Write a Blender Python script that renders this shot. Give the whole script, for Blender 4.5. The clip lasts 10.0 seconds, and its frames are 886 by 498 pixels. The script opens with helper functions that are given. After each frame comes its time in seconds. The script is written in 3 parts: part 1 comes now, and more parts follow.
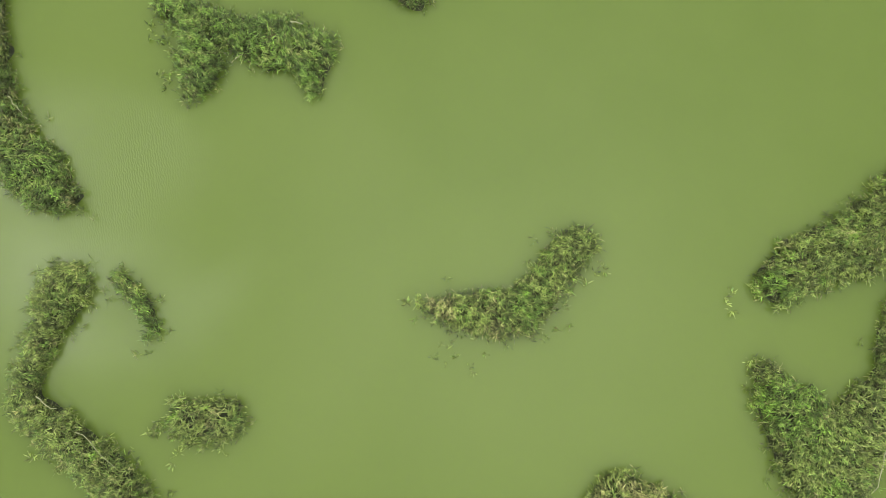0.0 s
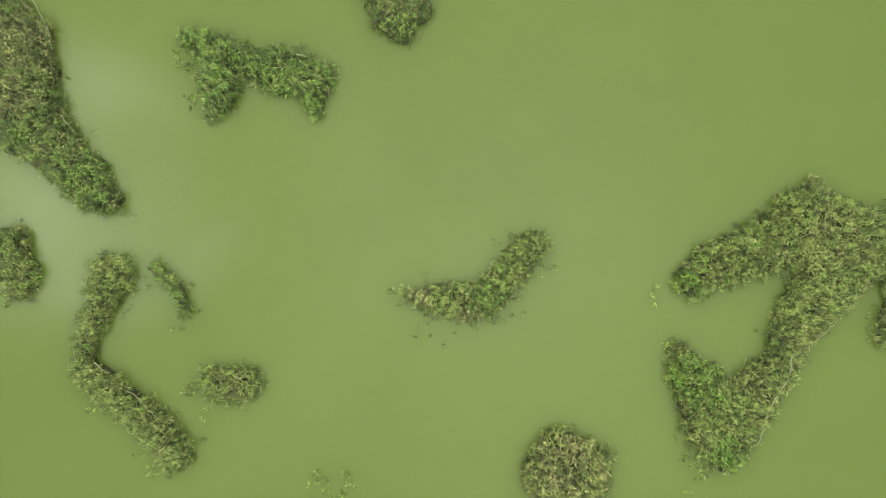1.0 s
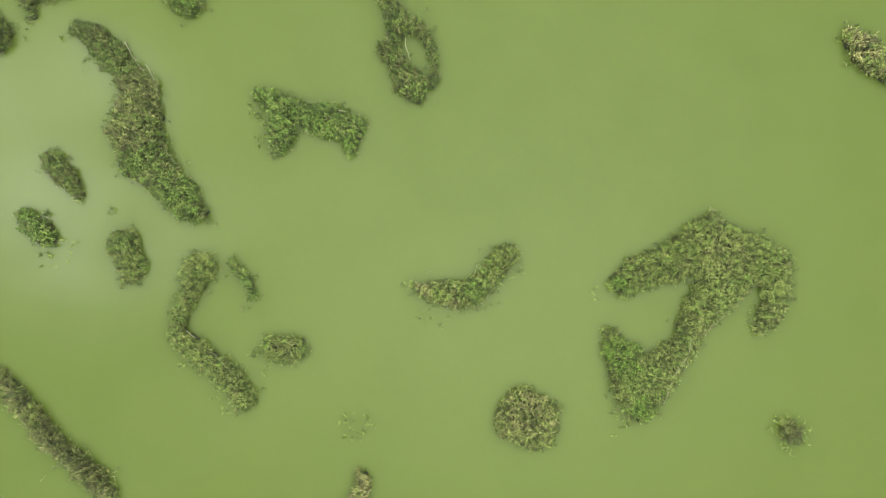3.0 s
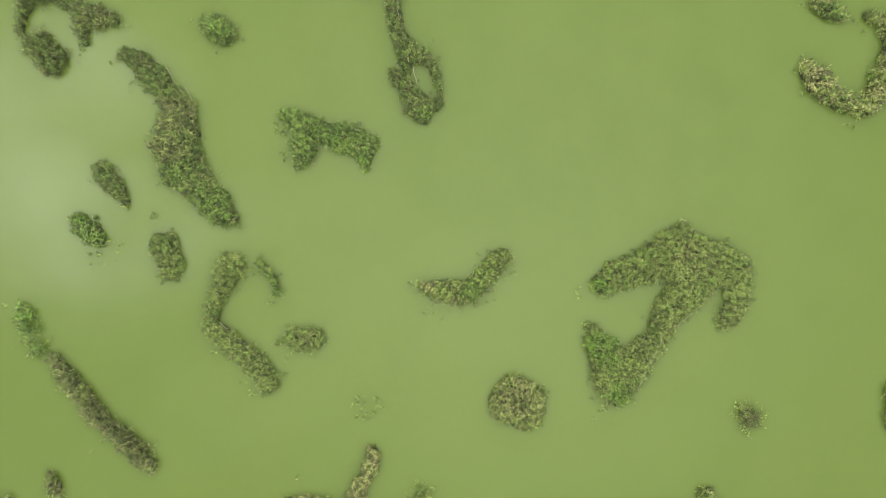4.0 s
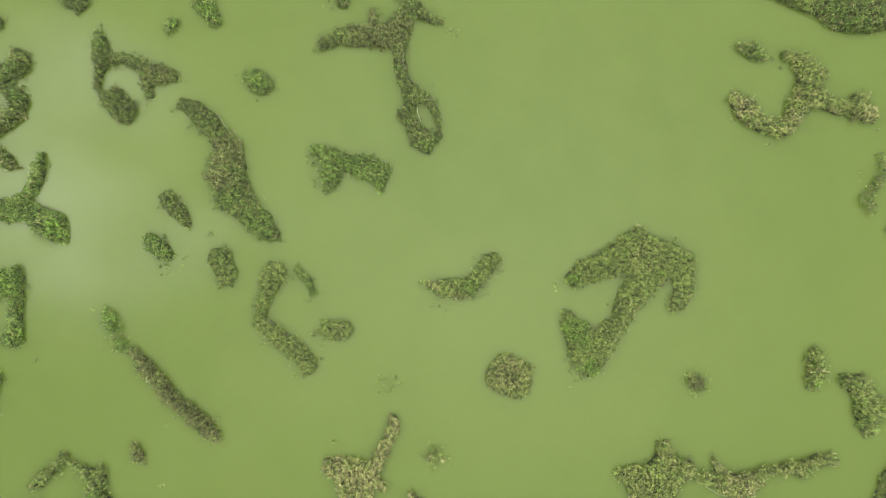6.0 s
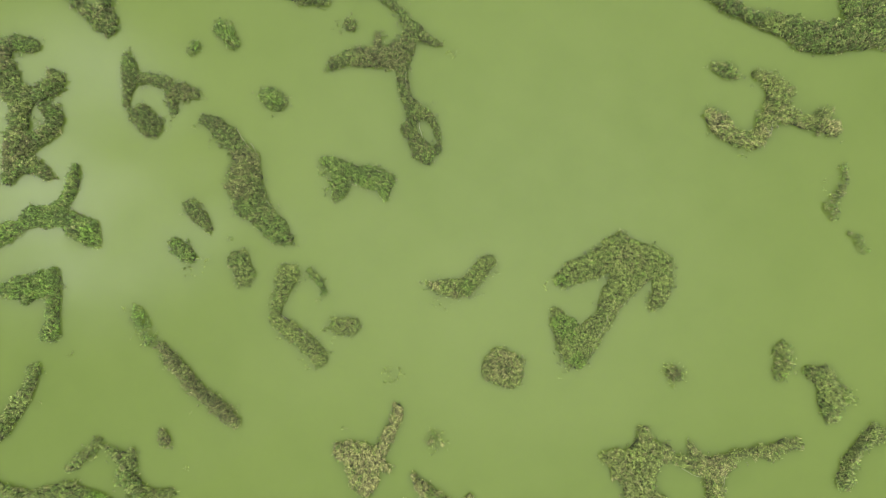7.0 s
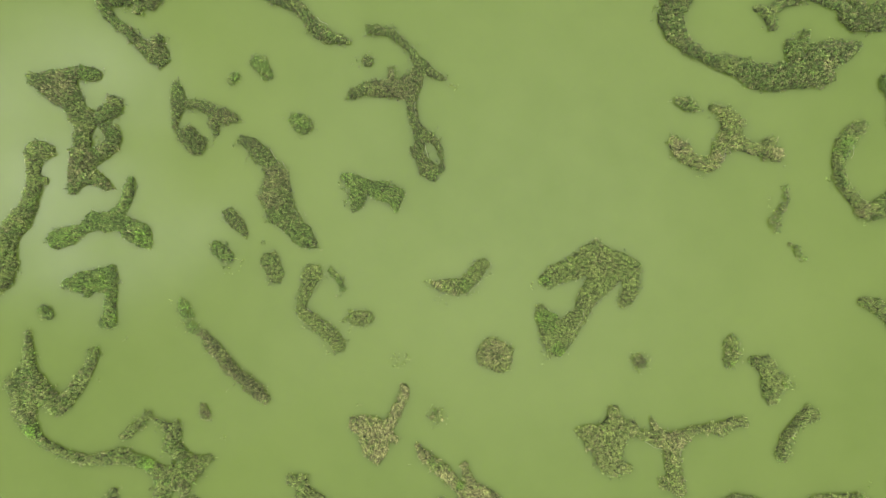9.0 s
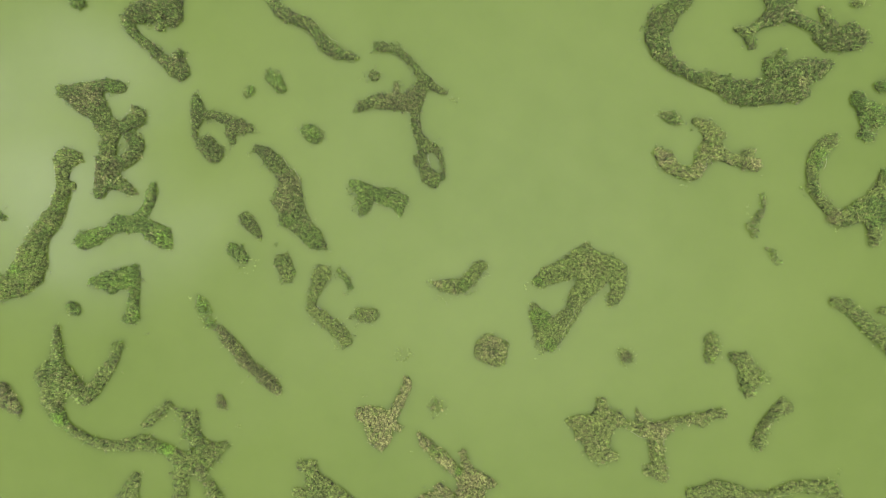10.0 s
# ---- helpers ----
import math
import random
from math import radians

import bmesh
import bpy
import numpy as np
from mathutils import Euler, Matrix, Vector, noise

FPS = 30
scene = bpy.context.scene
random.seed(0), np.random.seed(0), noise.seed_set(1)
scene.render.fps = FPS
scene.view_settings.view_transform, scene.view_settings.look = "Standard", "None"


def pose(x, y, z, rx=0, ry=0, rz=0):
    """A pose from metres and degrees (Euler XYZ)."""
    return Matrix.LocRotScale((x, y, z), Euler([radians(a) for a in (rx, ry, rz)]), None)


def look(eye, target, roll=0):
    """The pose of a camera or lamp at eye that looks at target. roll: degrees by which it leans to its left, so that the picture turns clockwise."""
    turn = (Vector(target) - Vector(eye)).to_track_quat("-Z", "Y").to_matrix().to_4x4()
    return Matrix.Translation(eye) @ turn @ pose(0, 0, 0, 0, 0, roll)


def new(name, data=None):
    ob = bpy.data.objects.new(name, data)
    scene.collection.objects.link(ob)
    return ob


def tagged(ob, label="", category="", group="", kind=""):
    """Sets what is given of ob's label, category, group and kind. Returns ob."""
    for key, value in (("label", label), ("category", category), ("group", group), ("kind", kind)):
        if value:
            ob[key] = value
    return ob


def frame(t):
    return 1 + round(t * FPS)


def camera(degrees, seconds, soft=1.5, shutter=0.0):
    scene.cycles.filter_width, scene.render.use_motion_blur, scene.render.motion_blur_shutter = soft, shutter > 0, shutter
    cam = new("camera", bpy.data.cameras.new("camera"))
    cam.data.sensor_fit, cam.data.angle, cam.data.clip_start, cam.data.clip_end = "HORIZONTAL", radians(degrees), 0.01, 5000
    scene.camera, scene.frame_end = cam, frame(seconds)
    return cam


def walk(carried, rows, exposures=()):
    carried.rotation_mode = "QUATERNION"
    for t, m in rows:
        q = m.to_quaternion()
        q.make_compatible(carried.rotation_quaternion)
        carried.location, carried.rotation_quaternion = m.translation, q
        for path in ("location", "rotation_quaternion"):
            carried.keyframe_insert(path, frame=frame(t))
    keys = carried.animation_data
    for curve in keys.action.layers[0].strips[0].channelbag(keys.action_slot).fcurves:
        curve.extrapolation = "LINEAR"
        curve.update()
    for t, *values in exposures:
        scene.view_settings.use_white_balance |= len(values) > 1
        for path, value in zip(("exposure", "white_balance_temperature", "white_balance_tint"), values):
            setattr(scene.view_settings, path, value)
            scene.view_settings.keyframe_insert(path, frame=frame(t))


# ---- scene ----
# A drone climbs straight up over a turbid green lake with reed islands.
cam = camera(74, 10.0, soft=0.8)
PATH = [
    (0, -0.23, -4.58, 22.00, 6.05, 0.83, -2.22),
    (0.2, -0.01, -3.58, 23.08, 4.79, 0.82, -2.11),
    (0.3, 0.05, -3.34, 23.54, 4.21, 0.75, -2.01),
    (0.5, 0.28, -3.15, 24.60, 3.01, 0.78, -1.85),
    (0.7, 0.50, -3.01, 25.64, 2.01, 0.69, -1.65),
    (1, 0.72, -3.05, 27.10, 1.62, 0.49, -1.39),
    (1.5, 0.83, -2.84, 29.64, 1.36, 0.32, -0.97),
    (2, 0.83, -2.76, 32.22, 1.25, 0.26, -0.55),
    (2.5, 0.79, -2.65, 34.78, 1.12, 0.26, -0.13),
    (3.8, 0.67, -2.34, 41.31, 0.90, 0.26, 0.71),
    (4, 0.64, -2.28, 42.37, 0.88, 0.27, 0.80),
    (4.5, 0.65, -2.15, 44.90, 0.81, 0.31, 0.61),
    (5, 0.50, -2.03, 47.47, 0.79, 0.21, 0.10),
    (5.5, 0.45, -1.90, 49.98, 0.71, 0.18, -0.57),
    (5.7, 0.44, -1.83, 50.99, 0.66, 0.21, -0.75),
    (6.8, 0.71, -1.20, 56.45, 0.27, 0.46, -1.00),
    (7, 0.73, -1.09, 57.45, 0.21, 0.46, -0.95),
    (7.5, 0.53, -0.91, 59.92, 0.12, 0.34, -0.73),
    (8, 0.45, -0.65, 62.41, 0.01, 0.29, -0.58),
    (8.5, 0.31, -0.47, 64.98, -0.04, 0.18, -0.43),
    (9, 0.18, -0.42, 67.47, 0.03, 0.09, -0.28),
    (9.5, 0.07, -0.26, 69.96, -0.00, 0.03, -0.14),
    (10, 0.00, 0.00, 72.48, -0.08, 0.01, 0.00),
]
CANOPY = 0.4         # the reed tops stand this far over the water
walk(cam, [(t, pose(x, y, z + CANOPY, rx, ry, rz)) for t, x, y, z, rx, ry, rz in PATH], [(0, 1.13, 6540, 9), (1, 1.15, 6540, 9), (2.5, 1.26, 6530, 10), (5, 1.29, 6480, 12), (10, 1.31, 6420, 14)])

# ---- light: veiled sun high in the west, broken cloud over the whole sky ----
SUN_ELEVATION, SUN_AZIMUTH = 57.0, -78.0
world = bpy.data.worlds.new("cloudy_sky")
scene.world = world
world.use_nodes = True
wn, wl = world.node_tree.nodes, world.node_tree.links
wn.clear()
w_out = wn.new("ShaderNodeOutputWorld")
w_bg = wn.new("ShaderNodeBackground")
w_sky = wn.new("ShaderNodeTexSky")
w_sky.sky_type = "NISHITA"
w_sky.sun_disc = False
w_sky.sun_elevation, w_sky.sun_rotation = radians(SUN_ELEVATION), radians(SUN_AZIMUTH)
w_co = wn.new("ShaderNodeTexCoord")
w_noise = wn.new("ShaderNodeTexNoise")
w_noise.inputs["Scale"].default_value, w_noise.inputs["Detail"].default_value = 2.2, 6
w_ramp = wn.new("ShaderNodeValToRGB")
w_ramp.color_ramp.elements[0].position, w_ramp.color_ramp.elements[1].position = 0.36, 0.62
w_ramp.color_ramp.elements[0].color, w_ramp.color_ramp.elements[1].color = (0.78, 0.78, 0.78, 1), (1, 1, 1, 1)
w_mix = wn.new("ShaderNodeMix")
w_mix.data_type = "RGBA"
w_mix.inputs[7].default_value = (8.5, 8.5, 7.6, 1)
w_bg.inputs["Strength"].default_value = 0.1
wl.new(w_co.outputs["Generated"], w_noise.inputs["Vector"])
wl.new(w_noise.outputs["Fac"], w_ramp.inputs["Fac"])
wl.new(w_ramp.outputs["Color"], w_mix.inputs[0])
wl.new(w_sky.outputs["Color"], w_mix.inputs[6])
# the cloud round the veiled sun glows, unevenly
se, sa = radians(SUN_ELEVATION), radians(SUN_AZIMUTH)
SUN_WAY = (math.sin(sa) * math.cos(se), math.cos(sa) * math.cos(se), math.sin(se))
w_norm = wn.new("ShaderNodeVectorMath")
w_norm.operation = "NORMALIZE"
w_dot = wn.new("ShaderNodeVectorMath")
w_dot.operation = "DOT_PRODUCT"
w_dot.inputs[1].default_value = SUN_WAY
w_near = wn.new("ShaderNodeMapRange")
w_near.interpolation_type = "SMOOTHERSTEP"
w_near.inputs["From Min"].default_value, w_near.inputs["From Max"].default_value = math.cos(radians(16)), 1.0
w_near.inputs["To Max"].default_value = 24.0
w_wisps = wn.new("ShaderNodeTexNoise")
w_wisps.inputs["Scale"].default_value, w_wisps.inputs["Detail"].default_value = 4.5, 6
w_thin = wn.new("ShaderNodeMapRange")
w_thin.inputs["From Min"].default_value, w_thin.inputs["From Max"].default_value = 0.34, 0.64
w_glow = wn.new("ShaderNodeMath")
w_glow.operation = "MULTIPLY"
w_add = wn.new("ShaderNodeVectorMath")
w_add.operation = "ADD"
wl.new(w_co.outputs["Generated"], w_norm.inputs[0])
wl.new(w_norm.outputs["Vector"], w_dot.inputs[0])
wl.new(w_dot.outputs["Value"], w_near.inputs["Value"])
wl.new(w_co.outputs["Generated"], w_wisps.inputs["Vector"])
wl.new(w_wisps.outputs["Fac"], w_thin.inputs["Value"])
wl.new(w_near.outputs["Result"], w_glow.inputs[0])
wl.new(w_thin.outputs["Result"], w_glow.inputs[1])
# added zenith lobe, dull towards the horizon; its reflection imitates a lens vignette
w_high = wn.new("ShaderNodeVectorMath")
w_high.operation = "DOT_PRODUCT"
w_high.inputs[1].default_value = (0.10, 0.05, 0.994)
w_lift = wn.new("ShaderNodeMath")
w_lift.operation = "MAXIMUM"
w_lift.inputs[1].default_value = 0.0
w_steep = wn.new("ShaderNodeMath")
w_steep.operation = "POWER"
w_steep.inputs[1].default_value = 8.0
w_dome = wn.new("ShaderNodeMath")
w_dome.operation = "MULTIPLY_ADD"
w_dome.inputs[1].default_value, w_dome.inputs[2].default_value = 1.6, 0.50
w_grade = wn.new("ShaderNodeVectorMath")
w_grade.operation = "SCALE"
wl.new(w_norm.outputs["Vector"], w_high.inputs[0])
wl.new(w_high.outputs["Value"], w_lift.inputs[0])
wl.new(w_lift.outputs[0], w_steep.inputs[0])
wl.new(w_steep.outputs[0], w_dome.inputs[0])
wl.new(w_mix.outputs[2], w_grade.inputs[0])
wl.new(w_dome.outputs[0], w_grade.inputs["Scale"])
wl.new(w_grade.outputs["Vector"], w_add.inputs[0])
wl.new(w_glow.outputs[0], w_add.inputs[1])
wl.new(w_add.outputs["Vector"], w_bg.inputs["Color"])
wl.new(w_bg.outputs["Background"], w_out.inputs["Surface"])

sun = new("sun", bpy.data.lights.new("sun", "SUN"))
sun.data.energy, sun.data.angle, sun.data.color = 0.12, radians(55), (1.0, 0.95, 0.87)
sun.matrix_basis = look((0, 0, 0), [-c for c in SUN_WAY])
sun.location = (0, 0, 120)


# ---- materials ----
def material(name):
    m = bpy.data.materials.new(name)
    m.use_nodes = True
    return m, m.node_tree.nodes, m.node_tree.links, m.node_tree.nodes["Principled BSDF"]


def noise_node(nt, ln, scale, detail=3, vector=None):
    n = nt.new("ShaderNodeTexNoise")
    n.inputs["Scale"].default_value, n.inputs["Detail"].default_value = scale, detail
    if vector is None:
        vector = nt.new("ShaderNodeNewGeometry").outputs["Position"]
    ln.new(vector, n.inputs["Vector"])
    return n


def two_tone(nt, ln, fac, a, b, low=0.3, high=0.7):
    r = nt.new("ShaderNodeValToRGB")
    r.color_ramp.elements[0].position, r.color_ramp.elements[1].position = low, high
    r.color_ramp.elements[0].color, r.color_ramp.elements[1].color = (*a, 1), (*b, 1)
    ln.new(fac, r.inputs["Fac"])
    return r.outputs["Color"]


def leaf_material(name, dark, light):
    m, nt, ln, bsdf = material(name)
    geo = nt.new("ShaderNodeNewGeometry")
    per_leaf = two_tone(nt, ln, geo.outputs["Random Per Island"], dark, light, 0.0, 1.0)
    patch = noise_node(nt, ln, 0.8, 2, geo.outputs["Position"])
    tuft = noise_node(nt, ln, 6.0, 3, geo.outputs["Position"])
    tuft.inputs["Roughness"].default_value = 0.65
    spots = nt.new("ShaderNodeMapRange")
    spots.inputs["From Min"].default_value, spots.inputs["From Max"].default_value = 0.37, 0.63
    spots.inputs["To Min"].default_value, spots.inputs["To Max"].default_value = 0.60, 1.40
    ln.new(tuft.outputs["Fac"], spots.inputs["Value"])
    wide = nt.new("ShaderNodeMapRange")
    wide.inputs["From Min"].default_value, wide.inputs["From Max"].default_value = 0.3, 0.7
    wide.inputs["To Min"].default_value, wide.inputs["To Max"].default_value = 0.75, 1.2
    ln.new(patch.outputs["Fac"], wide.inputs["Value"])
    clump = noise_node(nt, ln, 3.0, 1, geo.outputs["Position"])
    tufts = nt.new("ShaderNodeMapRange")
    tufts.inputs["From Min"].default_value, tufts.inputs["From Max"].default_value = 0.38, 0.62
    tufts.inputs["To Min"].default_value, tufts.inputs["To Max"].default_value = 0.60, 1.48
    ln.new(clump.outputs["Fac"], tufts.inputs["Value"])
    both_scales = nt.new("ShaderNodeMath")
    both_scales.operation = "MULTIPLY"
    ln.new(spots.outputs["Result"], both_scales.inputs[0])
    ln.new(tufts.outputs["Result"], both_scales.inputs[1])
    shade = nt.new("ShaderNodeMath")
    shade.operation = "MULTIPLY"
    ln.new(both_scales.outputs[0], shade.inputs[0])
    ln.new(wide.outputs["Result"], shade.inputs[1])
    mix = nt.new("ShaderNodeVectorMath")
    mix.operation = "SCALE"
    ln.new(per_leaf, mix.inputs[0])
    ln.new(shade.outputs[0], mix.inputs["Scale"])
    ln.new(mix.outputs[0], bsdf.inputs["Base Color"])
    bsdf.inputs["Roughness"].default_value = 0.45
    bsdf.inputs["Specular IOR Level"].default_value = 0.5
    back = nt.new("ShaderNodeBsdfTranslucent")
    ln.new(mix.outputs[0], back.inputs["Color"])
    both = nt.new("ShaderNodeMixShader")
    both.inputs[0].default_value = 0.12
    ln.new(bsdf.outputs[0], both.inputs[1])
    ln.new(back.outputs[0], both.inputs[2])
    ln.new(both.outputs[0], nt["Material Output"].inputs["Surface"])
    return m


LEAVES = {
    "green": leaf_material("green_reed_leaf", (0.080, 0.150, 0.022), (0.195, 0.312, 0.062)),
    "olive": leaf_material("olive_reed_leaf", (0.140, 0.190, 0.038), (0.310, 0.390, 0.106)),
    "bright": leaf_material("fresh_green_leaf", (0.105, 0.218, 0.020), (0.275, 0.455, 0.072)),
    "dry": leaf_material("dry_straw_leaf", (0.175, 0.182, 0.058), (0.490, 0.490, 0.200)),
    # these two also paint shade into low and shore leaves
    "brown": leaf_material("dead_and_shade_brown_leaf", (0.090, 0.097, 0.031), (0.232, 0.240, 0.090)),
    "dark": leaf_material("dark_and_shade_green_leaf", (0.042, 0.076, 0.013), (0.122, 0.180, 0.038)),
}

mat_peat, nt, ln, bsdf = material("wet_root_mat")
n1 = noise_node(nt, ln, 3.0, 5)
ln.new(two_tone(nt, ln, n1.outputs["Fac"], (0.016, 0.021, 0.008), (0.045, 0.055, 0.020)), bsdf.inputs["Base Color"])
bsdf.inputs["Roughness"].default_value = 0.85
n2 = noise_node(nt, ln, 25.0, 3)
bump = nt.new("ShaderNodeBump")
bump.inputs["Strength"].default_value, bump.inputs["Distance"].default_value = 0.6, 0.05
ln.new(n2.outputs["Fac"], bump.inputs["Height"])
ln.new(bump.outputs["Normal"], bsdf.inputs["Normal"])

mat_stalk, nt, ln, bsdf = material("bleached_stalk")
n1 = noise_node(nt, ln, 6.0, 3)
ln.new(two_tone(nt, ln, n1.outputs["Fac"], (0.26, 0.28, 0.14), (0.46, 0.46, 0.30)), bsdf.inputs["Base Color"])
bsdf.inputs["Roughness"].default_value = 0.7

mat_water, nt, ln, bsdf = material("turbid_green_water")
n1 = noise_node(nt, ln, 0.035, 4)
n2 = noise_node(nt, ln, 0.22, 5)
mixed = nt.new("ShaderNodeMath")
mixed.operation = "MULTIPLY_ADD"
mixed.inputs[1].default_value = 0.35
ln.new(n2.outputs["Fac"], mixed.inputs[0])
ln.new(n1.outputs["Fac"], mixed.inputs[2])
ln.new(two_tone(nt, ln, mixed.outputs[0], (0.111, 0.165, 0.031), (0.134, 0.190, 0.041), 0.45, 0.95), bsdf.inputs["Base Color"])
bsdf.inputs["Roughness"].default_value = 0.07
bsdf.subsurface_method = "BURLEY"
bsdf.inputs["Subsurface Weight"].default_value = 1.0
bsdf.inputs["Subsurface Radius"].default_value = (1.0, 1.0, 0.8)
bsdf.inputs["Subsurface Scale"].default_value = 1.4
bsdf.inputs["IOR"].default_value = 1.33
bsdf.inputs["Specular Tint"].default_value = (0.99, 1.0, 0.95, 1)
# light cat's-paw ripples, stronger in drifting patches
stretch = nt.new("ShaderNodeMapping")
stretch.inputs["Rotation"].default_value = (0, 0, radians(20))
stretch.inputs["Scale"].default_value = (5.0, 1.6, 1)
ln.new(nt.new("ShaderNodeNewGeometry").outputs["Position"], stretch.inputs["Vector"])
fine = noise_node(nt, ln, 1.0, 2, stretch.outputs["Vector"])
where = noise_node(nt, ln, 0.10, 2)
amount = nt.new("ShaderNodeMapRange")
amount.inputs["From Min"].default_value, amount.inputs["From Max"].default_value = 0.55, 0.75
amount.inputs["To Min"].default_value, amount.inputs["To Max"].default_value = 0.004, 0.02
ln.new(where.outputs["Fac"], amount.inputs["Value"])
ripple = nt.new("ShaderNodeBump")
breeze = amount.outputs["Result"]
ripple.inputs["Distance"].default_value = 0.05
for gx, gy, reach, strength in ((-13.4, 1.4, 5.2, 0.085), (-35.6, 0.9, 2.4, 0.11), (-23.4, 7.4, 2.4, 0.05)):
    gust = nt.new("ShaderNodeVectorMath")
    gust.operation = "DISTANCE"
    gust.inputs[1].default_value = (gx, gy, 0)
    ln.new(nt.new("ShaderNodeNewGeometry").outputs["Position"], gust.inputs[0])
    fade = nt.new("ShaderNodeMapRange")
    fade.interpolation_type = "SMOOTHSTEP"
    fade.inputs["From Min"].default_value, fade.inputs["From Max"].default_value = 0.4, reach
    fade.inputs["To Min"].default_value, fade.inputs["To Max"].default_value = strength, 0.0
    ln.new(gust.outputs["Value"], fade.inputs["Value"])
    sway = nt.new("ShaderNodeMath")
    sway.operation = "ADD"
    ln.new(breeze, sway.inputs[0])
    ln.new(fade.outputs["Result"], sway.inputs[1])
    breeze = sway.outputs[0]
ln.new(breeze, ripple.inputs["Strength"])
wave = nt.new("ShaderNodeTexWave")
wave.inputs["Scale"].default_value = 3.2
wave.inputs["Distortion"].default_value, wave.inputs["Detail"].default_value = 7.5, 2.5
wave.inputs["Detail Scale"].default_value = 1.4
turn = nt.new("ShaderNodeMapping")
turn.inputs["Rotation"].default_value = (0, 0, radians(-8))
ln.new(nt.new("ShaderNodeNewGeometry").outputs["Position"], turn.inputs["Vector"])
ln.new(turn.outputs["Vector"], wave.inputs["Vector"])
swell = nt.new("ShaderNodeMath")
swell.operation = "MULTIPLY_ADD"
swell.inputs[1].default_value = 1.0
ln.new(wave.outputs["Fac"], swell.inputs[0])
ln.new(fine.outputs["Fac"], swell.inputs[2])
ln.new(swell.outputs[0], ripple.inputs["Height"])
ln.new(ripple.outputs["Normal"], bsdf.inputs["Normal"])


# ---- mesh helpers ----
def part(name, me, mats, parent, label="", kind=""):
    for m in mats:
        me.materials.append(m)
    ob = new(name, me)
    ob.parent = parent
    return tagged(ob, label=label, kind=kind)


def value_noise(x, y, scale, seed):
    """Smooth value noise in 0..1 over arrays of places."""
    x, y = x / scale, y / scale
    i, j = np.floor(x), np.floor(y)
    u, v = x - i, y - j
    u, v = u * u * (3 - 2 * u), v * v * (3 - 2 * v)

    def h(a, b):
        s = np.sin(a * 127.1 + b * 311.7 + seed * 74.7) * 43758.5453
        return s - np.floor(s)

    return (h(i, j) * (1 - u) + h(i + 1, j) * u) * (1 - v) + (h(i, j + 1) * (1 - u) + h(i + 1, j + 1) * u) * v


def edge_distance(x, y, chains, seed):
    """Signed distance to the uneven shore of an island made of tapering strokes; inside is negative."""
    best, wide = np.full(x.shape, 1e9), np.ones(x.shape)
    for chain in chains:
        for (ax, ay, ar), (bx, by, br) in zip(chain, chain[1:] or chain):
            dx, dy = bx - ax, by - ay
            t = np.clip(((x - ax) * dx + (y - ay) * dy) / max(dx * dx + dy * dy, 1e-6), 0, 1)
            r = ar + (br - ar) * t
            near = np.hypot(x - ax - t * dx, y - ay - t * dy) - r
            wide = np.where(near < best, r, wide)
            best = np.minimum(best, near)
    rough = (value_noise(x, y, 1.1, seed) - 0.5) * 0.5 + (value_noise(x, y, 0.4, seed + 5) - 0.5) * 0.34
    return best + rough * np.clip(wide * 0.8, 0.08, 1.0)


def leaf_mesh(name, base, azimuth, length, width, rise, droop, slot, bends=2):
    """Arching, tapering blades: one or two quads and a tip each, as one mesh."""
    n = len(base)
    along = np.array([0.0, 0.45, 0.8, 1.0] if bends == 2 else [0.0, 0.6, 1.0])
    run = length[:, None] * np.cos(rise)[:, None] * along
    up = length[:, None] * (np.sin(rise)[:, None] * along - droop[:, None] * along ** 2)
    mid = np.stack([base[:, :1] + np.cos(azimuth)[:, None] * run, base[:, 1:2] + np.sin(azimuth)[:, None] * run, base[:, 2:] + up], -1)
    side = np.stack([-np.sin(azimuth), np.cos(azimuth), np.random.uniform(-0.5, 0.5, n)], -1) * width[:, None] * 0.5
    count = 2 * bends + 3
    v = np.empty((n, count, 3))
    for k, w in enumerate((0.7, 1.0, 0.7)[: bends + 1]):
        v[:, 2 * k], v[:, 2 * k + 1] = mid[:, k] - side * w, mid[:, k] + side * w
    v[:, -1] = mid[:, -1]
    corners = [0, 2, 3, 1, 2, 4, 5, 3, 4, 6, 5] if bends == 2 else [0, 2, 3, 1, 2, 4, 3]
    starts = [0, 4, 8] if bends == 2 else [0, 4]
    me = bpy.data.meshes.new(name)
    me.vertices.add(count * n)
    me.vertices.foreach_set("co", v.astype(np.float32).ravel())
    me.loops.add(len(corners) * n)
    me.loops.foreach_set("vertex_index", (np.array(corners) + count * np.arange(n)[:, None]).astype(np.int32).ravel())
    me.polygons.add(len(starts) * n)
    me.polygons.foreach_set("loop_start", (np.array(starts) + len(corners) * np.arange(n)[:, None]).astype(np.int32).ravel())
    me.polygons.foreach_set("material_index", np.repeat(slot, len(starts)).astype(np.int32))
    me.update(calc_edges=True)
    return me


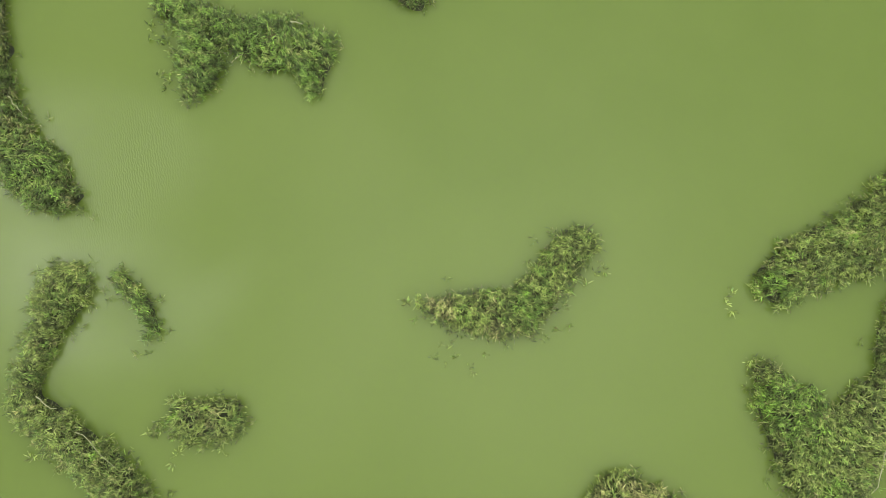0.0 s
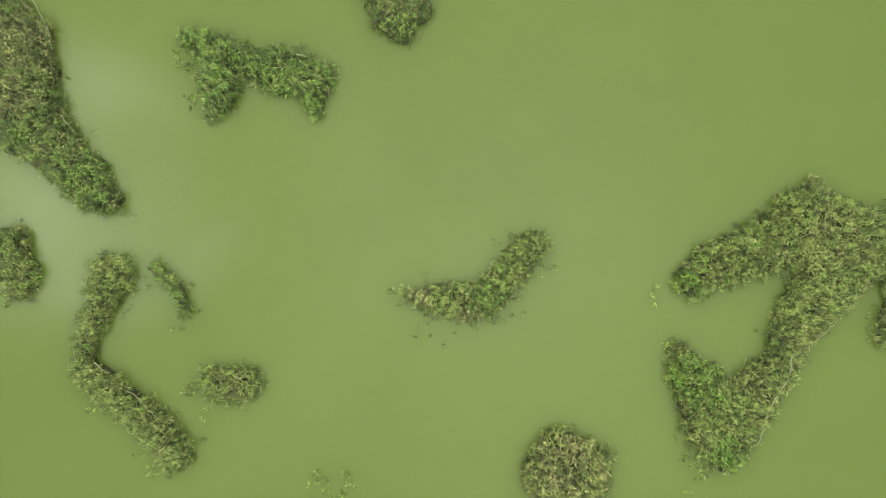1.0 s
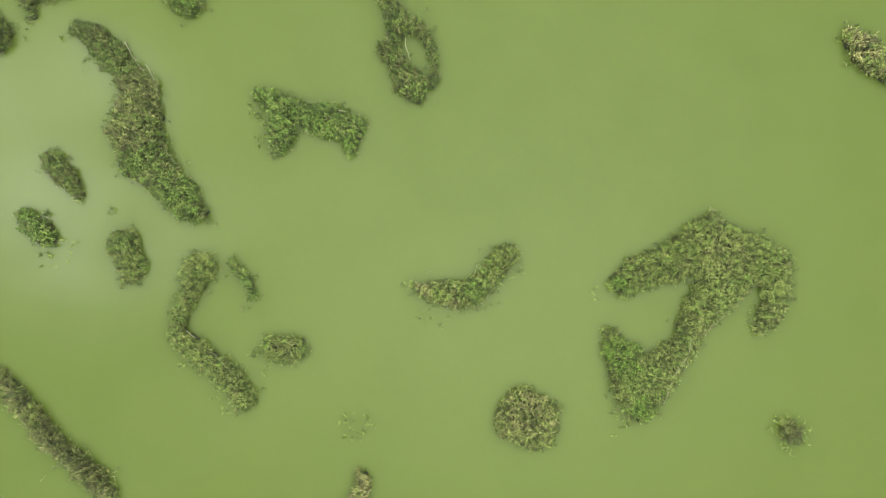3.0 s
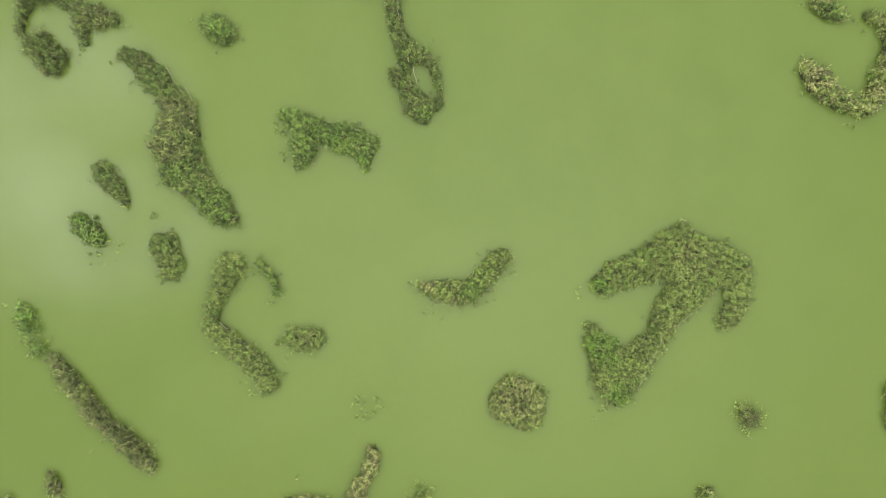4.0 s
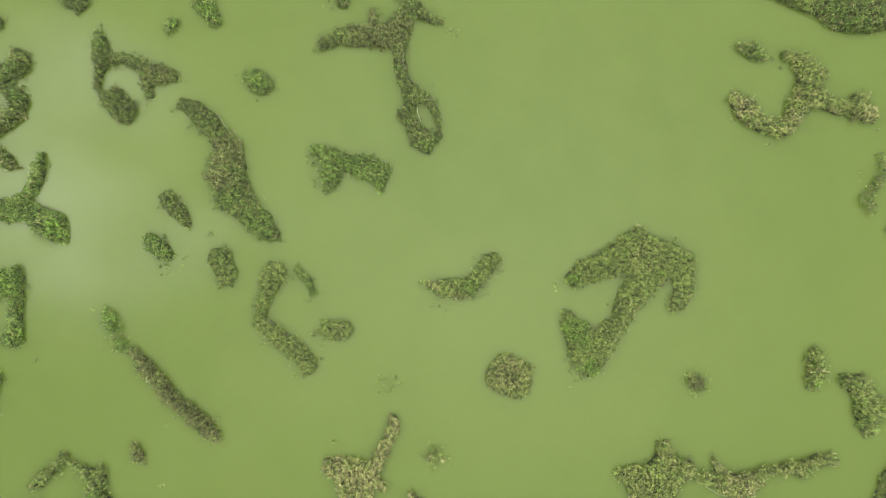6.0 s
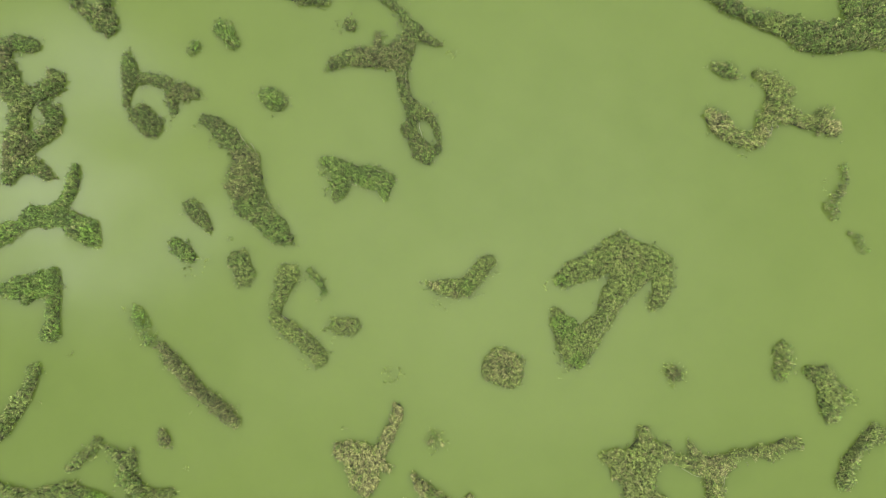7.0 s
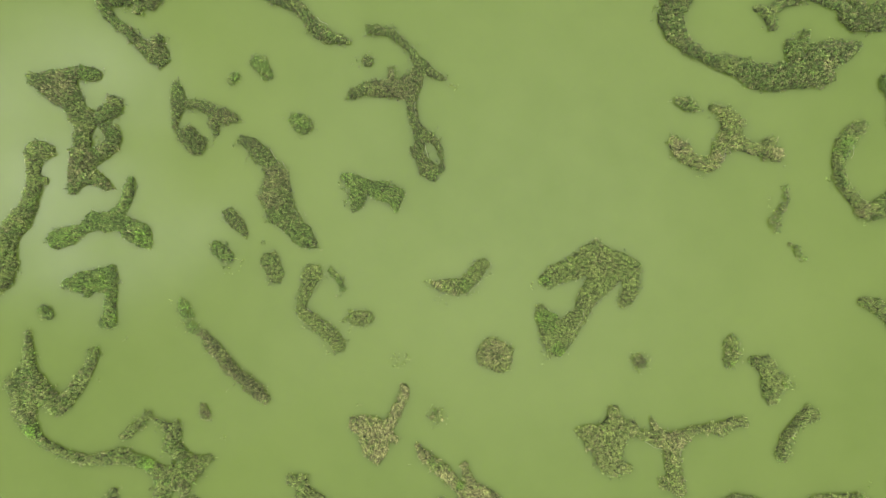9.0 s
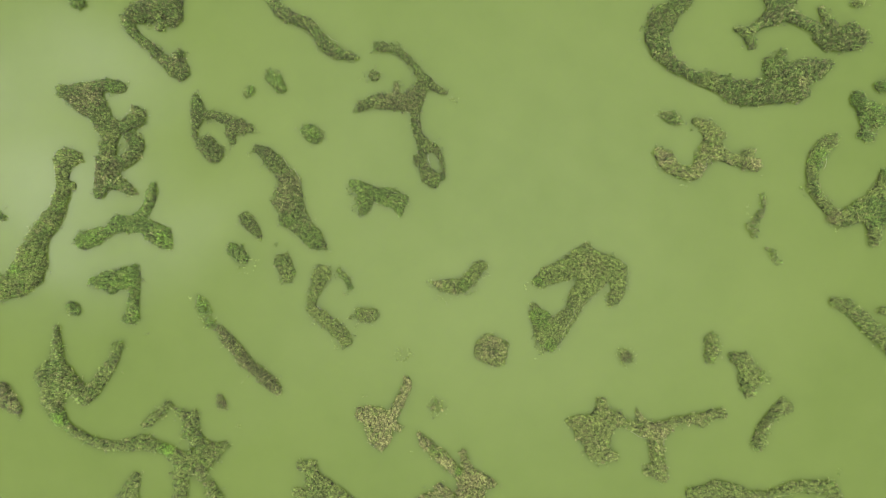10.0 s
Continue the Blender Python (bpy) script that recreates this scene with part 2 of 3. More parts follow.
# shares of green, olive, bright, dry, brown and dark leaves
TONES = {
    "green": (0.58, 0.14, 0.10, 0.02, 0.02, 0.14),
    "olive": (0.28, 0.54, 0.03, 0.06, 0.05, 0.04),
    "bright": (0.36, 0.16, 0.45, 0.02, 0.00, 0.01),
    "fresh": (0.06, 0.06, 0.87, 0.01, 0.00, 0.00),
    "straw": (0.02, 0.12, 0.01, 0.80, 0.05, 0.00),
    "mixed": (0.34, 0.40, 0.05, 0.06, 0.09, 0.06),
    "dark": (0.38, 0.16, 0.00, 0.02, 0.20, 0.24),
    "brown": (0.18, 0.20, 0.00, 0.08, 0.44, 0.10),
    "dry": (0.04, 0.34, 0.00, 0.46, 0.15, 0.01),
    "dryolive": (0.10, 0.64, 0.01, 0.18, 0.06, 0.01),
}
counter = [0]


def reed_island(chains, tone, density, label, patches=()):
    """A floating reed bed: a low root mat, its green leaves and its dead ones."""
    counter[0] += 1
    seed = counter[0]
    pts = np.array([p for c in chains for p in c])
    cx, cy = pts[:, 0].mean(), pts[:, 1].mean()
    close = (np.maximum(np.abs(pts[:, 0]) / 24, np.abs(pts[:, 1]) / 15.5)).min() < 1      # the islands under the low part of the climb carry finer leaves
    trim = 0.15 if close else 0.14             # leaves reach this far over the shore
    chains = [[(x, y, r - min(trim, 0.2 * r)) for x, y, r in c] for c in chains]
    x0, x1 = (pts[:, 0] - pts[:, 2]).min() - 0.6, (pts[:, 0] + pts[:, 2]).max() + 0.6
    y0, y1 = (pts[:, 1] - pts[:, 2]).min() - 0.6, (pts[:, 1] + pts[:, 2]).max() + 0.6
    root = tagged(new("reed_island"), label, "reed bed", "reed islands in the lake")
    root.location = (cx, cy, 0)

    # root mat, dipping under the water all round
    step = 0.2 if close else 0.28
    gx, gy = np.meshgrid(np.arange(x0, x1, step), np.arange(y0, y1, step), indexing="ij")
    d = edge_distance(gx, gy, chains, seed)
    gz = np.clip(-d * 0.35 - 0.01, -0.14, 0.16) + (value_noise(gx, gy, 0.5, seed + 2) - 0.5) * 0.10
    inside = d < 0.3
    cells = inside[:-1, :-1] | inside[1:, :-1] | inside[1:, 1:] | inside[:-1, 1:]
    if density < 0.85:
        gz -= 0.32
    ids = np.arange(gx.size).reshape(gx.shape)
    i, j = np.nonzero(cells)
    quads = np.stack([ids[i, j], ids[i + 1, j], ids[i + 1, j + 1], ids[i, j + 1]], 1)
    used, quads = np.unique(quads, return_inverse=True)
    co = np.stack([gx.ravel()[used] - cx, gy.ravel()[used] - cy, gz.ravel()[used]], 1)
    me = bpy.data.meshes.new("root_mat")
    me.from_pydata(co.tolist(), [], quads.reshape(-1, 4).tolist())
    part("root_mat", me, [mat_peat], root, "dark wet root mat")

    # tussocks on a jittered lattice, looser at the shore; each is a dome of arching leaves
    step = 1 / math.sqrt((16.0 if close else 12.5) * density)
    px, py = np.meshgrid(np.arange(x0, x1, step), np.arange(y0, y1, step))
    px[::2] += step * 0.5
    px = px.ravel() + np.random.uniform(-0.4, 0.4, px.size) * step
    py = py.ravel() + np.random.uniform(-0.4, 0.4, py.size) * step
    d = edge_distance(px, py, chains, seed)
    keep = d < np.random.uniform(-0.08, 0.10, d.size) + np.where(np.random.rand(d.size) < 0.08, 0.22, 0.0)
    if density < 0.75:
        keep &= value_noise(px, py, 0.42, seed + 11) > 0.38
    px, py, d = px[keep], py[keep], d[keep]
    low = np.ones(len(px))
    # a skirt of short growth down to the water along the shore, and drowned tufts past it in patches
    fine = step * (0.6 if close else 0.75)
    sx, sy = np.meshgrid(np.arange(x0, x1, fine), np.arange(y0, y1, fine))
    sx = sx.ravel() + np.random.uniform(-0.5, 0.5, sx.size) * fine
    sy = sy.ravel() + np.random.uniform(-0.5, 0.5, sy.size) * fine
    sd = edge_distance(sx, sy, chains, seed)
    shore = (sd > -0.36) & (sd < np.random.uniform(-0.12, 0.03, sd.size))
    if density < 0.75:
        shore &= np.random.rand(sd.size) < 0.25
    drowned = (sd > 0.03) & (np.random.rand(sd.size) < 0.6 * np.exp(-sd / 0.17) * np.clip(value_noise(sx, sy, 1.5, seed + 17) * 3 - 1.0, 0.06, 1))
    px, py, d = np.concatenate([px, sx[shore], sx[drowned]]), np.concatenate([py, sy[shore], sy[drowned]]), np.concatenate([d, sd[shore], sd[drowned]])
    low = np.concatenate([low, np.full(shore.sum(), 0.42), np.full(drowned.sum(), 0.25)])
    n = len(px)
    cum = np.cumsum(np.tile(TONES[tone], (n, 1)), 1)
    for ptone, bx, by, br in patches:
        hit = np.hypot(px - bx, py - by) < br * np.random.uniform(0.6, 1.15, n)
        cum[hit] = np.cumsum(TONES[ptone])
    pick = np.random.rand(n) * 0.5 + value_noise(px, py, 1.6, seed + 7) * 0.5
    pick = np.where(np.random.rand(n) < 0.5, np.random.rand(n), np.clip(pick, 0, 0.999))
    kind = (pick[:, None] > cum / cum[:, -1:]).sum(1)

    per, size = (50, 0.88) if close else (35, 1.02)
    who = np.repeat(np.arange(n), np.where(low == 1, per, np.where(low > 0.3, per // 3, per // 4)))
    m = len(who)
    lump = value_noise(px, py, 1.2, seed + 3)
    tall = (0.30 + 0.28 * lump + 0.48 * np.random.rand(n)) * np.clip(0.8 - d * 0.6, 0.7, 1.0) * low
    spread = step * np.random.uniform(0.40, 0.66, n)
    flow = value_noise(px, py, 5.0, seed * 3 + 1) * 2 * math.pi * 1.5
    out = np.random.uniform(0, 2 * math.pi, m)
    away = np.random.uniform(0, 1, m) ** 0.6
    azimuth = np.where(np.random.rand(m) < 0.45, flow[who] + np.random.normal(0, 0.5, m), out + np.random.normal(0, 0.9, m))
    ground = np.clip(-d * 0.45 - 0.05, 0.0, 0.16)
    dome = tall[who] * (1 - 0.72 * away ** 1.5)
    base = np.stack([px[who] - cx + np.cos(out) * away * spread[who], py[who] - cy + np.sin(out) * away * spread[who],
                     ground[who] + dome * np.random.uniform(np.where(d[who] > -0.3, 0.0, 0.35), 1.05)], 1)
    length = np.random.uniform(0.13, 0.27, m) * size * np.where(np.random.rand(m) < 0.12, 1.6, 1.0)
    width = np.random.uniform(0.019, 0.032, m) * size * (1.0 if close else 1.7)
    rise = np.radians(np.where(np.random.rand(m) < 0.4, np.random.uniform(35, 75, m), np.random.uniform(0, 60, m) * (1 - 0.4 * away)))
    droop = np.random.uniform(0.0, 0.55, m)
    slot = kind[who]
    stray = (np.random.rand(m)[:, None] > (cum / cum[:, -1:])[who]).sum(1)
    slot = np.where(np.random.rand(m) < (0.45 if close else 0.26), stray, slot)
    shade_share = 0.4 if tone == "dark" else 0.16
    # shade put into colour: low tussock leaves and shore skirt go dark or brown
    shaded = np.random.uniform(0.2, 0.75, m) > (base[:, 2] - ground[who]) / np.maximum(tall[who], 0.05)
    slot = np.where((shaded & (np.random.rand(m) < shade_share)) | ((low[who] < 1) & (np.random.rand(m) < 0.55 + shade_share)), np.where(np.random.rand(m) < 0.7, 5, 4), slot)
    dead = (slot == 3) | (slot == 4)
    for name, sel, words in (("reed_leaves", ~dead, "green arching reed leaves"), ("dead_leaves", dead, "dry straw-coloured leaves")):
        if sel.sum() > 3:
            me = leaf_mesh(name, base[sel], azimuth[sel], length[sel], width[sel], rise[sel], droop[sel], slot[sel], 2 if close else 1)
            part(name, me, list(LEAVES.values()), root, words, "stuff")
    return root


def stalk_mesh(name, points, radius):
    """A thin bent stalk as a tapering six-sided tube."""
    bm = bmesh.new()
    rings = []
    for k, p in enumerate(points):
        a, b = Vector(points[max(k - 1, 0)]), Vector(points[min(k + 1, len(points) - 1)])
        t = (b - a).normalized()
        s = t.cross(Vector((0, 0, 1))).normalized()
        u = s.cross(t)
        r = radius * (1 - 0.5 * k / (len(points) - 1))
        rings.append([bm.verts.new(Vector(p) + (s * math.cos(q * math.pi / 3) + u * math.sin(q * math.pi / 3)) * r) for q in range(6)])
    for r0, r1 in zip(rings, rings[1:]):
        for q in range(6):
            bm.faces.new((r0[q], r0[(q + 1) % 6], r1[(q + 1) % 6], r1[q]))
    bm.faces.new(rings[0][::-1]), bm.faces.new(rings[-1])
    me = bpy.data.meshes.new(name)
    bm.to_mesh(me)
    bm.free()
    return me


def fallen_stalk(points, radius=0.024, height=0.68):
    """A long bleached stem lying over the leaves along a shore."""
    (ax, ay) = points[0]
    fine = []
    for (x, y), (u, v) in zip(points, points[1:]):
        for k in range(4):
            f = k / 4
            fine.append((x + (u - x) * f - ax + random.uniform(-0.05, 0.05), y + (v - y) * f - ay + random.uniform(-0.05, 0.05), random.uniform(-0.04, 0.04)))
    fine.append((points[-1][0] - ax, points[-1][1] - ay, -0.1))
    me = stalk_mesh("fallen_stalk", fine, radius)
    me.materials.append(mat_stalk)
    ob = tagged(new("fallen_stalk", me), "long bleached stalk lying over the reed leaves", "stalk", "fallen stalks")
    ob.location = (ax, ay, height)


# ---- the lake ----
bm = bmesh.new()
bmesh.ops.create_grid(bm, x_segments=40, y_segments=40, size=2400)
me = bpy.data.meshes.new("water")
bm.to_mesh(me)
bm.free()
me.materials.append(mat_water)
tagged(new("water", me), "calm turbid green lake water with faint ripples", "water", kind="structure")

# ---- reed islands, west to east ----
reed_island([[(-45.66, 30.38, 0.63), (-44.83, 30.24, 0.7)],
             [(-45.18, 30.94, 0.84)]],
            "green", 1, "green small rounded reed clump")
reed_island([[(-33.12, 31.08, 1.12), (-33.26, 28.98, 1.18), (-33.47, 28.08, 0.84)],
             [(-33.81, 29.82, 1.39), (-36.25, 29.4, 1.67), (-38.14, 28.98, 1.25), (-39.11, 28.15, 0.84), (-38.55, 27.03, 0.7)],
             [(-34.86, 27.73, 0.7), (-34.93, 27.24, 0.63)],
             [(-38.83, 27.31, 0.77), (-38, 26.2, 0.56), (-36.46, 25.08, 0.56), (-35.21, 23.9, 0.63), (-33.95, 22.85, 0.84), (-32.77, 22.36, 1.32), (-32.28, 21.32, 0.7)],
             [(-32.84, 23.55, 0.7), (-32.42, 24.11, 0.42)]],
            "dark", 1, "dark green and brown hooked reed island with a thick head")
reed_island([[(-47.34, 19.64, 0.63), (-45.32, 18.81, 1.39), (-43.22, 17.62, 1.53), (-42.18, 16.23, 1.25)],
             [(-45.66, 19.71, 0.84), (-43.22, 19.92, 0.91), (-41.48, 20.06, 0.84), (-39.95, 19.99, 0.7)],
             [(-43.57, 19.02, 1.05), (-42.46, 19.02, 0.56)],
             [(-42.53, 16.23, 1.25), (-41.13, 14.63, 1.32), (-39.74, 14.63, 0.77), (-38.35, 15.74, 0.98), (-37.58, 16.44, 0.84)],
             [(-37.58, 16.02, 0.77), (-38.14, 17.27, 0.42)],
             [(-41.13, 14.35, 1.12), (-41.27, 12.74, 0.98)],
             [(-39.25, 14, 0.56), (-38.14, 13.23, 0.91), (-37.58, 12.67, 0.63), (-38.14, 11.84, 0.84), (-39.25, 10.72, 0.91), (-40.44, 10.3, 1.12)],
             [(-41.41, 13.09, 0.91), (-41.62, 11.35, 1.18), (-41.62, 9.75, 1.39)],
             [(-41.62, 9.61, 1.53), (-42.04, 7.87, 1.25), (-42.53, 6.82, 0.77)],
             [(-41.13, 8.56, 1.12), (-39.74, 7.87, 0.77), (-38.69, 7.17, 0.63)]],
            "dark", 1, "dark green and brown tall branching reed island with a round gap", [("brown", -44.24, 18.4, 2.08), ("mixed", -41.01, 14.49, 1.95), ("brown", -41.68, 9.62, 1.95), ("green", -40.66, 20.01, 1.3)])
reed_island([[(-46.92, 11.14, 1.25), (-45.52, 11.14, 0.98)],
             [(-47.06, 10.3, 0.84), (-47.06, 8.56, 0.77), (-47.27, 6.47, 0.91), (-47.75, 4.73, 1.12), (-48.59, 3.2, 1.12), (-49.85, 1.94, 1.25)],
             [(-46.92, 8.07, 0.63), (-45.8, 7.73, 0.42)],
             [(-48.8, 3.47, 0.98), (-47.89, 3.2, 0.56)],
             [(-50.19, 1.24, 1.25), (-50.89, -0.85, 1.81), (-51.38, -2.94, 2.16), (-52.98, -4.33, 1.81), (-54.38, -4.89, 1.53), (-55.56, -4.89, 1.67)]],
            "mixed", 1, "patchy green and straw long curving reed island widening at one end", [("bright", -52.9, -2.82, 1.11)])
reed_island([[(-44.55, 0.96, 0.98), (-43.22, 1.38, 1.05), (-41.48, 2.08, 0.77), (-40.09, 3.06, 1.05), (-38.35, 2.92, 0.98), (-36.95, 2.64, 0.98), (-35.35, 1.8, 1.25), (-34.65, 1.38, 1.18)],
             [(-34.86, 0.9, 0.98), (-33.95, 0.41, 0.49)],
             [(-38, 3.33, 0.84), (-36.95, 4.59, 0.56), (-36.18, 5.98, 0.63), (-35.91, 7.17, 0.56), (-35.91, 8.07, 0.28)]],
            "green", 1, "green branching reed island with a narrow spur", [("bright", -43.49, 1.01, 1.11), ("bright", -34.29, 1.5, 0.98)])
reed_island([[(-30.61, 19.02, 0.21), (-30.47, 17.97, 0.63), (-30.33, 16.58, 0.91), (-30.61, 15.04, 0.42), (-30.75, 13.93, 0.28)],
             [(-29.98, 16.58, 0.7), (-28.24, 16.44, 0.49), (-26.84, 16.02, 0.56), (-26.01, 15.18, 0.84), (-25.1, 15.04, 0.84), (-23.71, 14.77, 0.35)],
             [(-26.29, 14.84, 0.7), (-26.08, 13.44, 0.42), (-25.94, 13.09, 0.28)],
             [(-29.35, 12.88, 1.25), (-28.45, 11.84, 1.32)]],
            "dark", 1, "dark green and brown forked reed island around a small pool", [("brown", -25.02, 15.15, 1.53), ("green", -30.45, 18.08, 1.11)])
reed_island([[(-24.2, 19.23, 0.56), (-23.78, 19.57, 0.49)]],
            "green", 0.9, "green tiny round reed clump")
reed_island([[(-21.41, 21.6, 0.63), (-20.71, 20.76, 0.91), (-20.01, 19.71, 0.7)]],
            "green", 0.8, "green small loose reed clump")
reed_island([[(-16.74, 14.49, 0.91), (-15.69, 13.79, 0.84)]],
            "green", 0.8, "green small loose round reed clump", [("bright", -16.1, 14.32, 0.63)])
reed_island([[(-23.1, 12.32, 0.5), (-21.74, 11.63, 0.9), (-20.54, 10.44, 1), (-19.68, 9.25, 0.9), (-18.99, 7.89, 1.4), (-19.21, 6.03, 1.84), (-18.73, 4.1, 1.77), (-17.26, 2.31, 1.3), (-15.91, 0.89, 1.24), (-15.13, 0.45, 0.77)]],
            "dark", 1, "dark green and brown long broad reed island with a narrow end", [("brown", -19.2, 7.89, 1.84), ("brown", -19.51, 5.35, 1.34), ("green", -19.33, 3.32, 1.34), ("green", -16.28, 1.29, 1.67)])
reed_island([[(-24.48, 3.66, 0.66), (-23.92, 3.02, 0.86), (-23.3, 2.25, 0.68), (-22.75, 1.5, 0.32)]],
            "dark", 1, "dark green and brown small oval reed clump")
reed_island([[(-26.15, 0.06, 0.7), (-25.17, -0.85, 0.91), (-24.61, -1.2, 0.7)]],
            "green", 0.9, "green small loose oval reed clump")
reed_island([[(-19.85, -1.69, 1.1), (-19.27, -3.03, 1.2)]],
            "mixed", 1, "patchy green and straw oval reed clump")
reed_island([[(-21.13, 30.38, 0.7), (-19.87, 28.98, 0.77), (-18.13, 28.29, 0.77), (-16.53, 27.59, 0.7), (-15.34, 26.48, 0.49), (-14.86, 25.29, 0.77), (-13.6, 24.38, 0.84), (-12.21, 23.9, 0.7), (-10.67, 23.62, 0.35)]],
            "dark", 1, "dark green and brown narrow winding reed strip")
reed_island([[(-8.58, 21.6, 0.56), (-8.37, 21.18, 0.49)]],
            "dark", 1, "dark green and brown tiny round reed clump")
reed_island([[(-8.17, 24.94, 0.49), (-6.98, 24.87, 0.63), (-5.93, 24.59, 0.56), (-4.89, 23.9, 0.35), (-3.5, 22.5, 0.35), (-2.8, 21.11, 0.56)],
             [(-2.45, 20.9, 0.77), (-1.4, 20.06, 0.56), (-0.5, 19.51, 0.42), (0.2, 19.3, 0.21)],
             [(-2.59, 20.41, 0.63), (-3.29, 19.02, 0.98)],
             [(-10.26, 17.48, 0.7), (-8.72, 18.11, 0.77), (-6.98, 18.11, 0.98), (-5.24, 17.97, 1.12), (-3.7, 18.32, 1.12)],
             [(-5.8, 19.37, 0.42), (-5.73, 20.2, 0.28)],
             [(-3.43, 17.27, 0.7), (-3.43, 15.74, 0.56), (-3.08, 14.14, 0.56), (-2.31, 12.81, 0.91), (-1.33, 12.4, 0.63)],
             [(-1.4, 12.6, 0.63), (-0.64, 11.84, 0.42), (-0.08, 10.65, 0.28), (0.06, 9.61, 0.28), (-0.22, 8.77, 0.49)],
             [(-2.45, 12.05, 0.56), (-2.87, 11, 0.63), (-3.29, 11, 0.56)],
             [(-2.8, 10.65, 0.56), (-2.17, 9.61, 0.56), (-1.54, 8.63, 0.98), (-1.2, 7.93, 0.63)],
             [(-1.47, 8.63, 0.91), (-0.78, 8.77, 0.63)]],
            "dark", 1, "dark green and brown thin branching reed island with a ring", [("brown", -5.86, 18.21, 2.65), ("brown", -3.43, 18.21, 1.53)])
reed_island([[(-11.25, 8.09, 0.49), (-10.32, 7.74, 0.7), (-9.4, 7.37, 0.81), (-8.09, 6.67, 0.86), (-6.77, 6.23, 1.12), (-5.46, 5.8, 1.07), (-5.07, 5.65, 0.78)],
             [(-9.8, 6.98, 0.96), (-9.74, 5.91, 0.99), (-9.8, 4.85, 0.81), (-9.97, 4.41, 0.47)],
             [(-5.52, 5.27, 0.86), (-5.27, 4.52, 0.44)]],
            "green", 1, "green arch-shaped reed island with two stubby legs", [("bright", -6.78, 5.83, 0.65)])
reed_island([[(-43.71, -4.33, 0.35), (-42.53, -4.19, 0.98), (-40.78, -3.98, 1.39), (-39.25, -3.77, 1.39), (-38.55, -3.29, 1.05)],
             [(-38.55, -2.59, 0.56), (-38.28, -2.24, 0.35)],
             [(-38.28, -4.33, 0.77), (-38.21, -6.07, 0.63), (-38.35, -7.47, 0.7), (-38.69, -8.65, 0.91)]],
            "green", 1, "green triangular reed island with a trailing tail", [("bright", -39.66, -4.21, 1.39), ("bright", -38.2, -8.05, 0.63)])
reed_island([[(-46.01, -7.12, 0.63), (-45.52, -7.82, 0.56)]],
            "green", 0.9, "green tiny round reed clump")
reed_island([[(-47.89, -9.77, 0.21), (-47.82, -11.3, 0.56), (-47.75, -13.04, 0.7), (-47.75, -14.79, 1.39), (-48.1, -16.53, 2.02), (-48.1, -17.92, 1.67)],
             [(-48.8, -15.48, 1.32), (-49.85, -15.62, 0.84)],
             [(-47.06, -15.48, 1.32), (-45.66, -17.23, 1.25), (-44.27, -18.41, 0.91)],
             [(-44.27, -18.41, 0.84), (-43.22, -17.23, 0.98), (-42.18, -15.83, 0.98), (-41.13, -14.44, 0.7), (-40.44, -13.04, 0.7), (-40.23, -12.14, 0.56)],
             [(-48.31, -18.27, 1.53), (-47.89, -19.81, 1.05), (-47.2, -21.41, 0.84), (-46.01, -22.45, 0.63), (-44.62, -23.29, 0.49), (-43.22, -23.99, 0.56), (-41.13, -24.55, 0.63), (-39.04, -24.41, 0.77), (-37.3, -23.99, 0.98), (-35.56, -24.55, 0.77), (-33.95, -24.96, 0.7)]],
            "mixed", 1, "patchy green and straw two-horned reed island with thin curved tail", [("fresh", -47.2, -21.08, 0.91), ("fresh", -34.24, -24.78, 0.98)])
reed_island([[(-33.81, -25.1, 0.63), (-32.42, -26.5, 1.18), (-31.03, -26.64, 1.32)],
             [(-33.26, -19.81, 0.21), (-32.07, -20.71, 0.63), (-31.03, -21.41, 0.84), (-31.38, -22.8, 1.05), (-30.33, -23.85, 0.91), (-29.28, -25.24, 1.25), (-27.89, -24.89, 0.91), (-26.84, -24.34, 0.35)],
             [(-30.68, -20.22, 0.35), (-30.89, -21.41, 0.7)],
             [(-31.03, -26.29, 1.32), (-29.28, -26.08, 1.12), (-27.89, -25.24, 0.7)],
             [(-32.28, -26.98, 1.18), (-32.56, -28.73, 0.91), (-32.56, -31.38, 0.84)],
             [(-29.98, -26.98, 0.84), (-29.77, -28.03, 0.63), (-29.77, -28.59, 0.42)]],
            "mixed", 1, "patchy green and straw star-shaped reed island", [("bright", -34.03, -25.13, 0.63), ("fresh", -34.24, -24.92, 0.91)])
reed_island([[(-36.88, -21.9, 0.42), (-35.91, -21.06, 0.56), (-34.86, -20.22, 0.49), (-33.95, -19.11, 0.28)]],
            "mixed", 1, "patchy green and straw short narrow reed strip")
reed_island([[(-38, -28.17, 0.42), (-38.55, -29.42, 0.98), (-39.04, -31.17, 1.25)]],
            "mixed", 1, "patchy green and straw pointed reed clump")
reed_island([[(-28.8, -29.42, 0.7), (-28.1, -30.68, 0.84), (-27.68, -31.86, 0.77)]],
            "mixed", 1, "patchy green and straw rounded reed clump")
reed_island([[(-54.38, -17.46, 0.98), (-53.82, -18.71, 1.18), (-52.71, -19.97, 0.63)]],
            "brown", 0.85, "brownish ragged reed clump")
reed_island([[(-29.84, -6.63, 0.77), (-29.49, -7.82, 0.84), (-28.94, -9.07, 0.77)]],
            "green", 0.72, "green loose ragged reed clump")
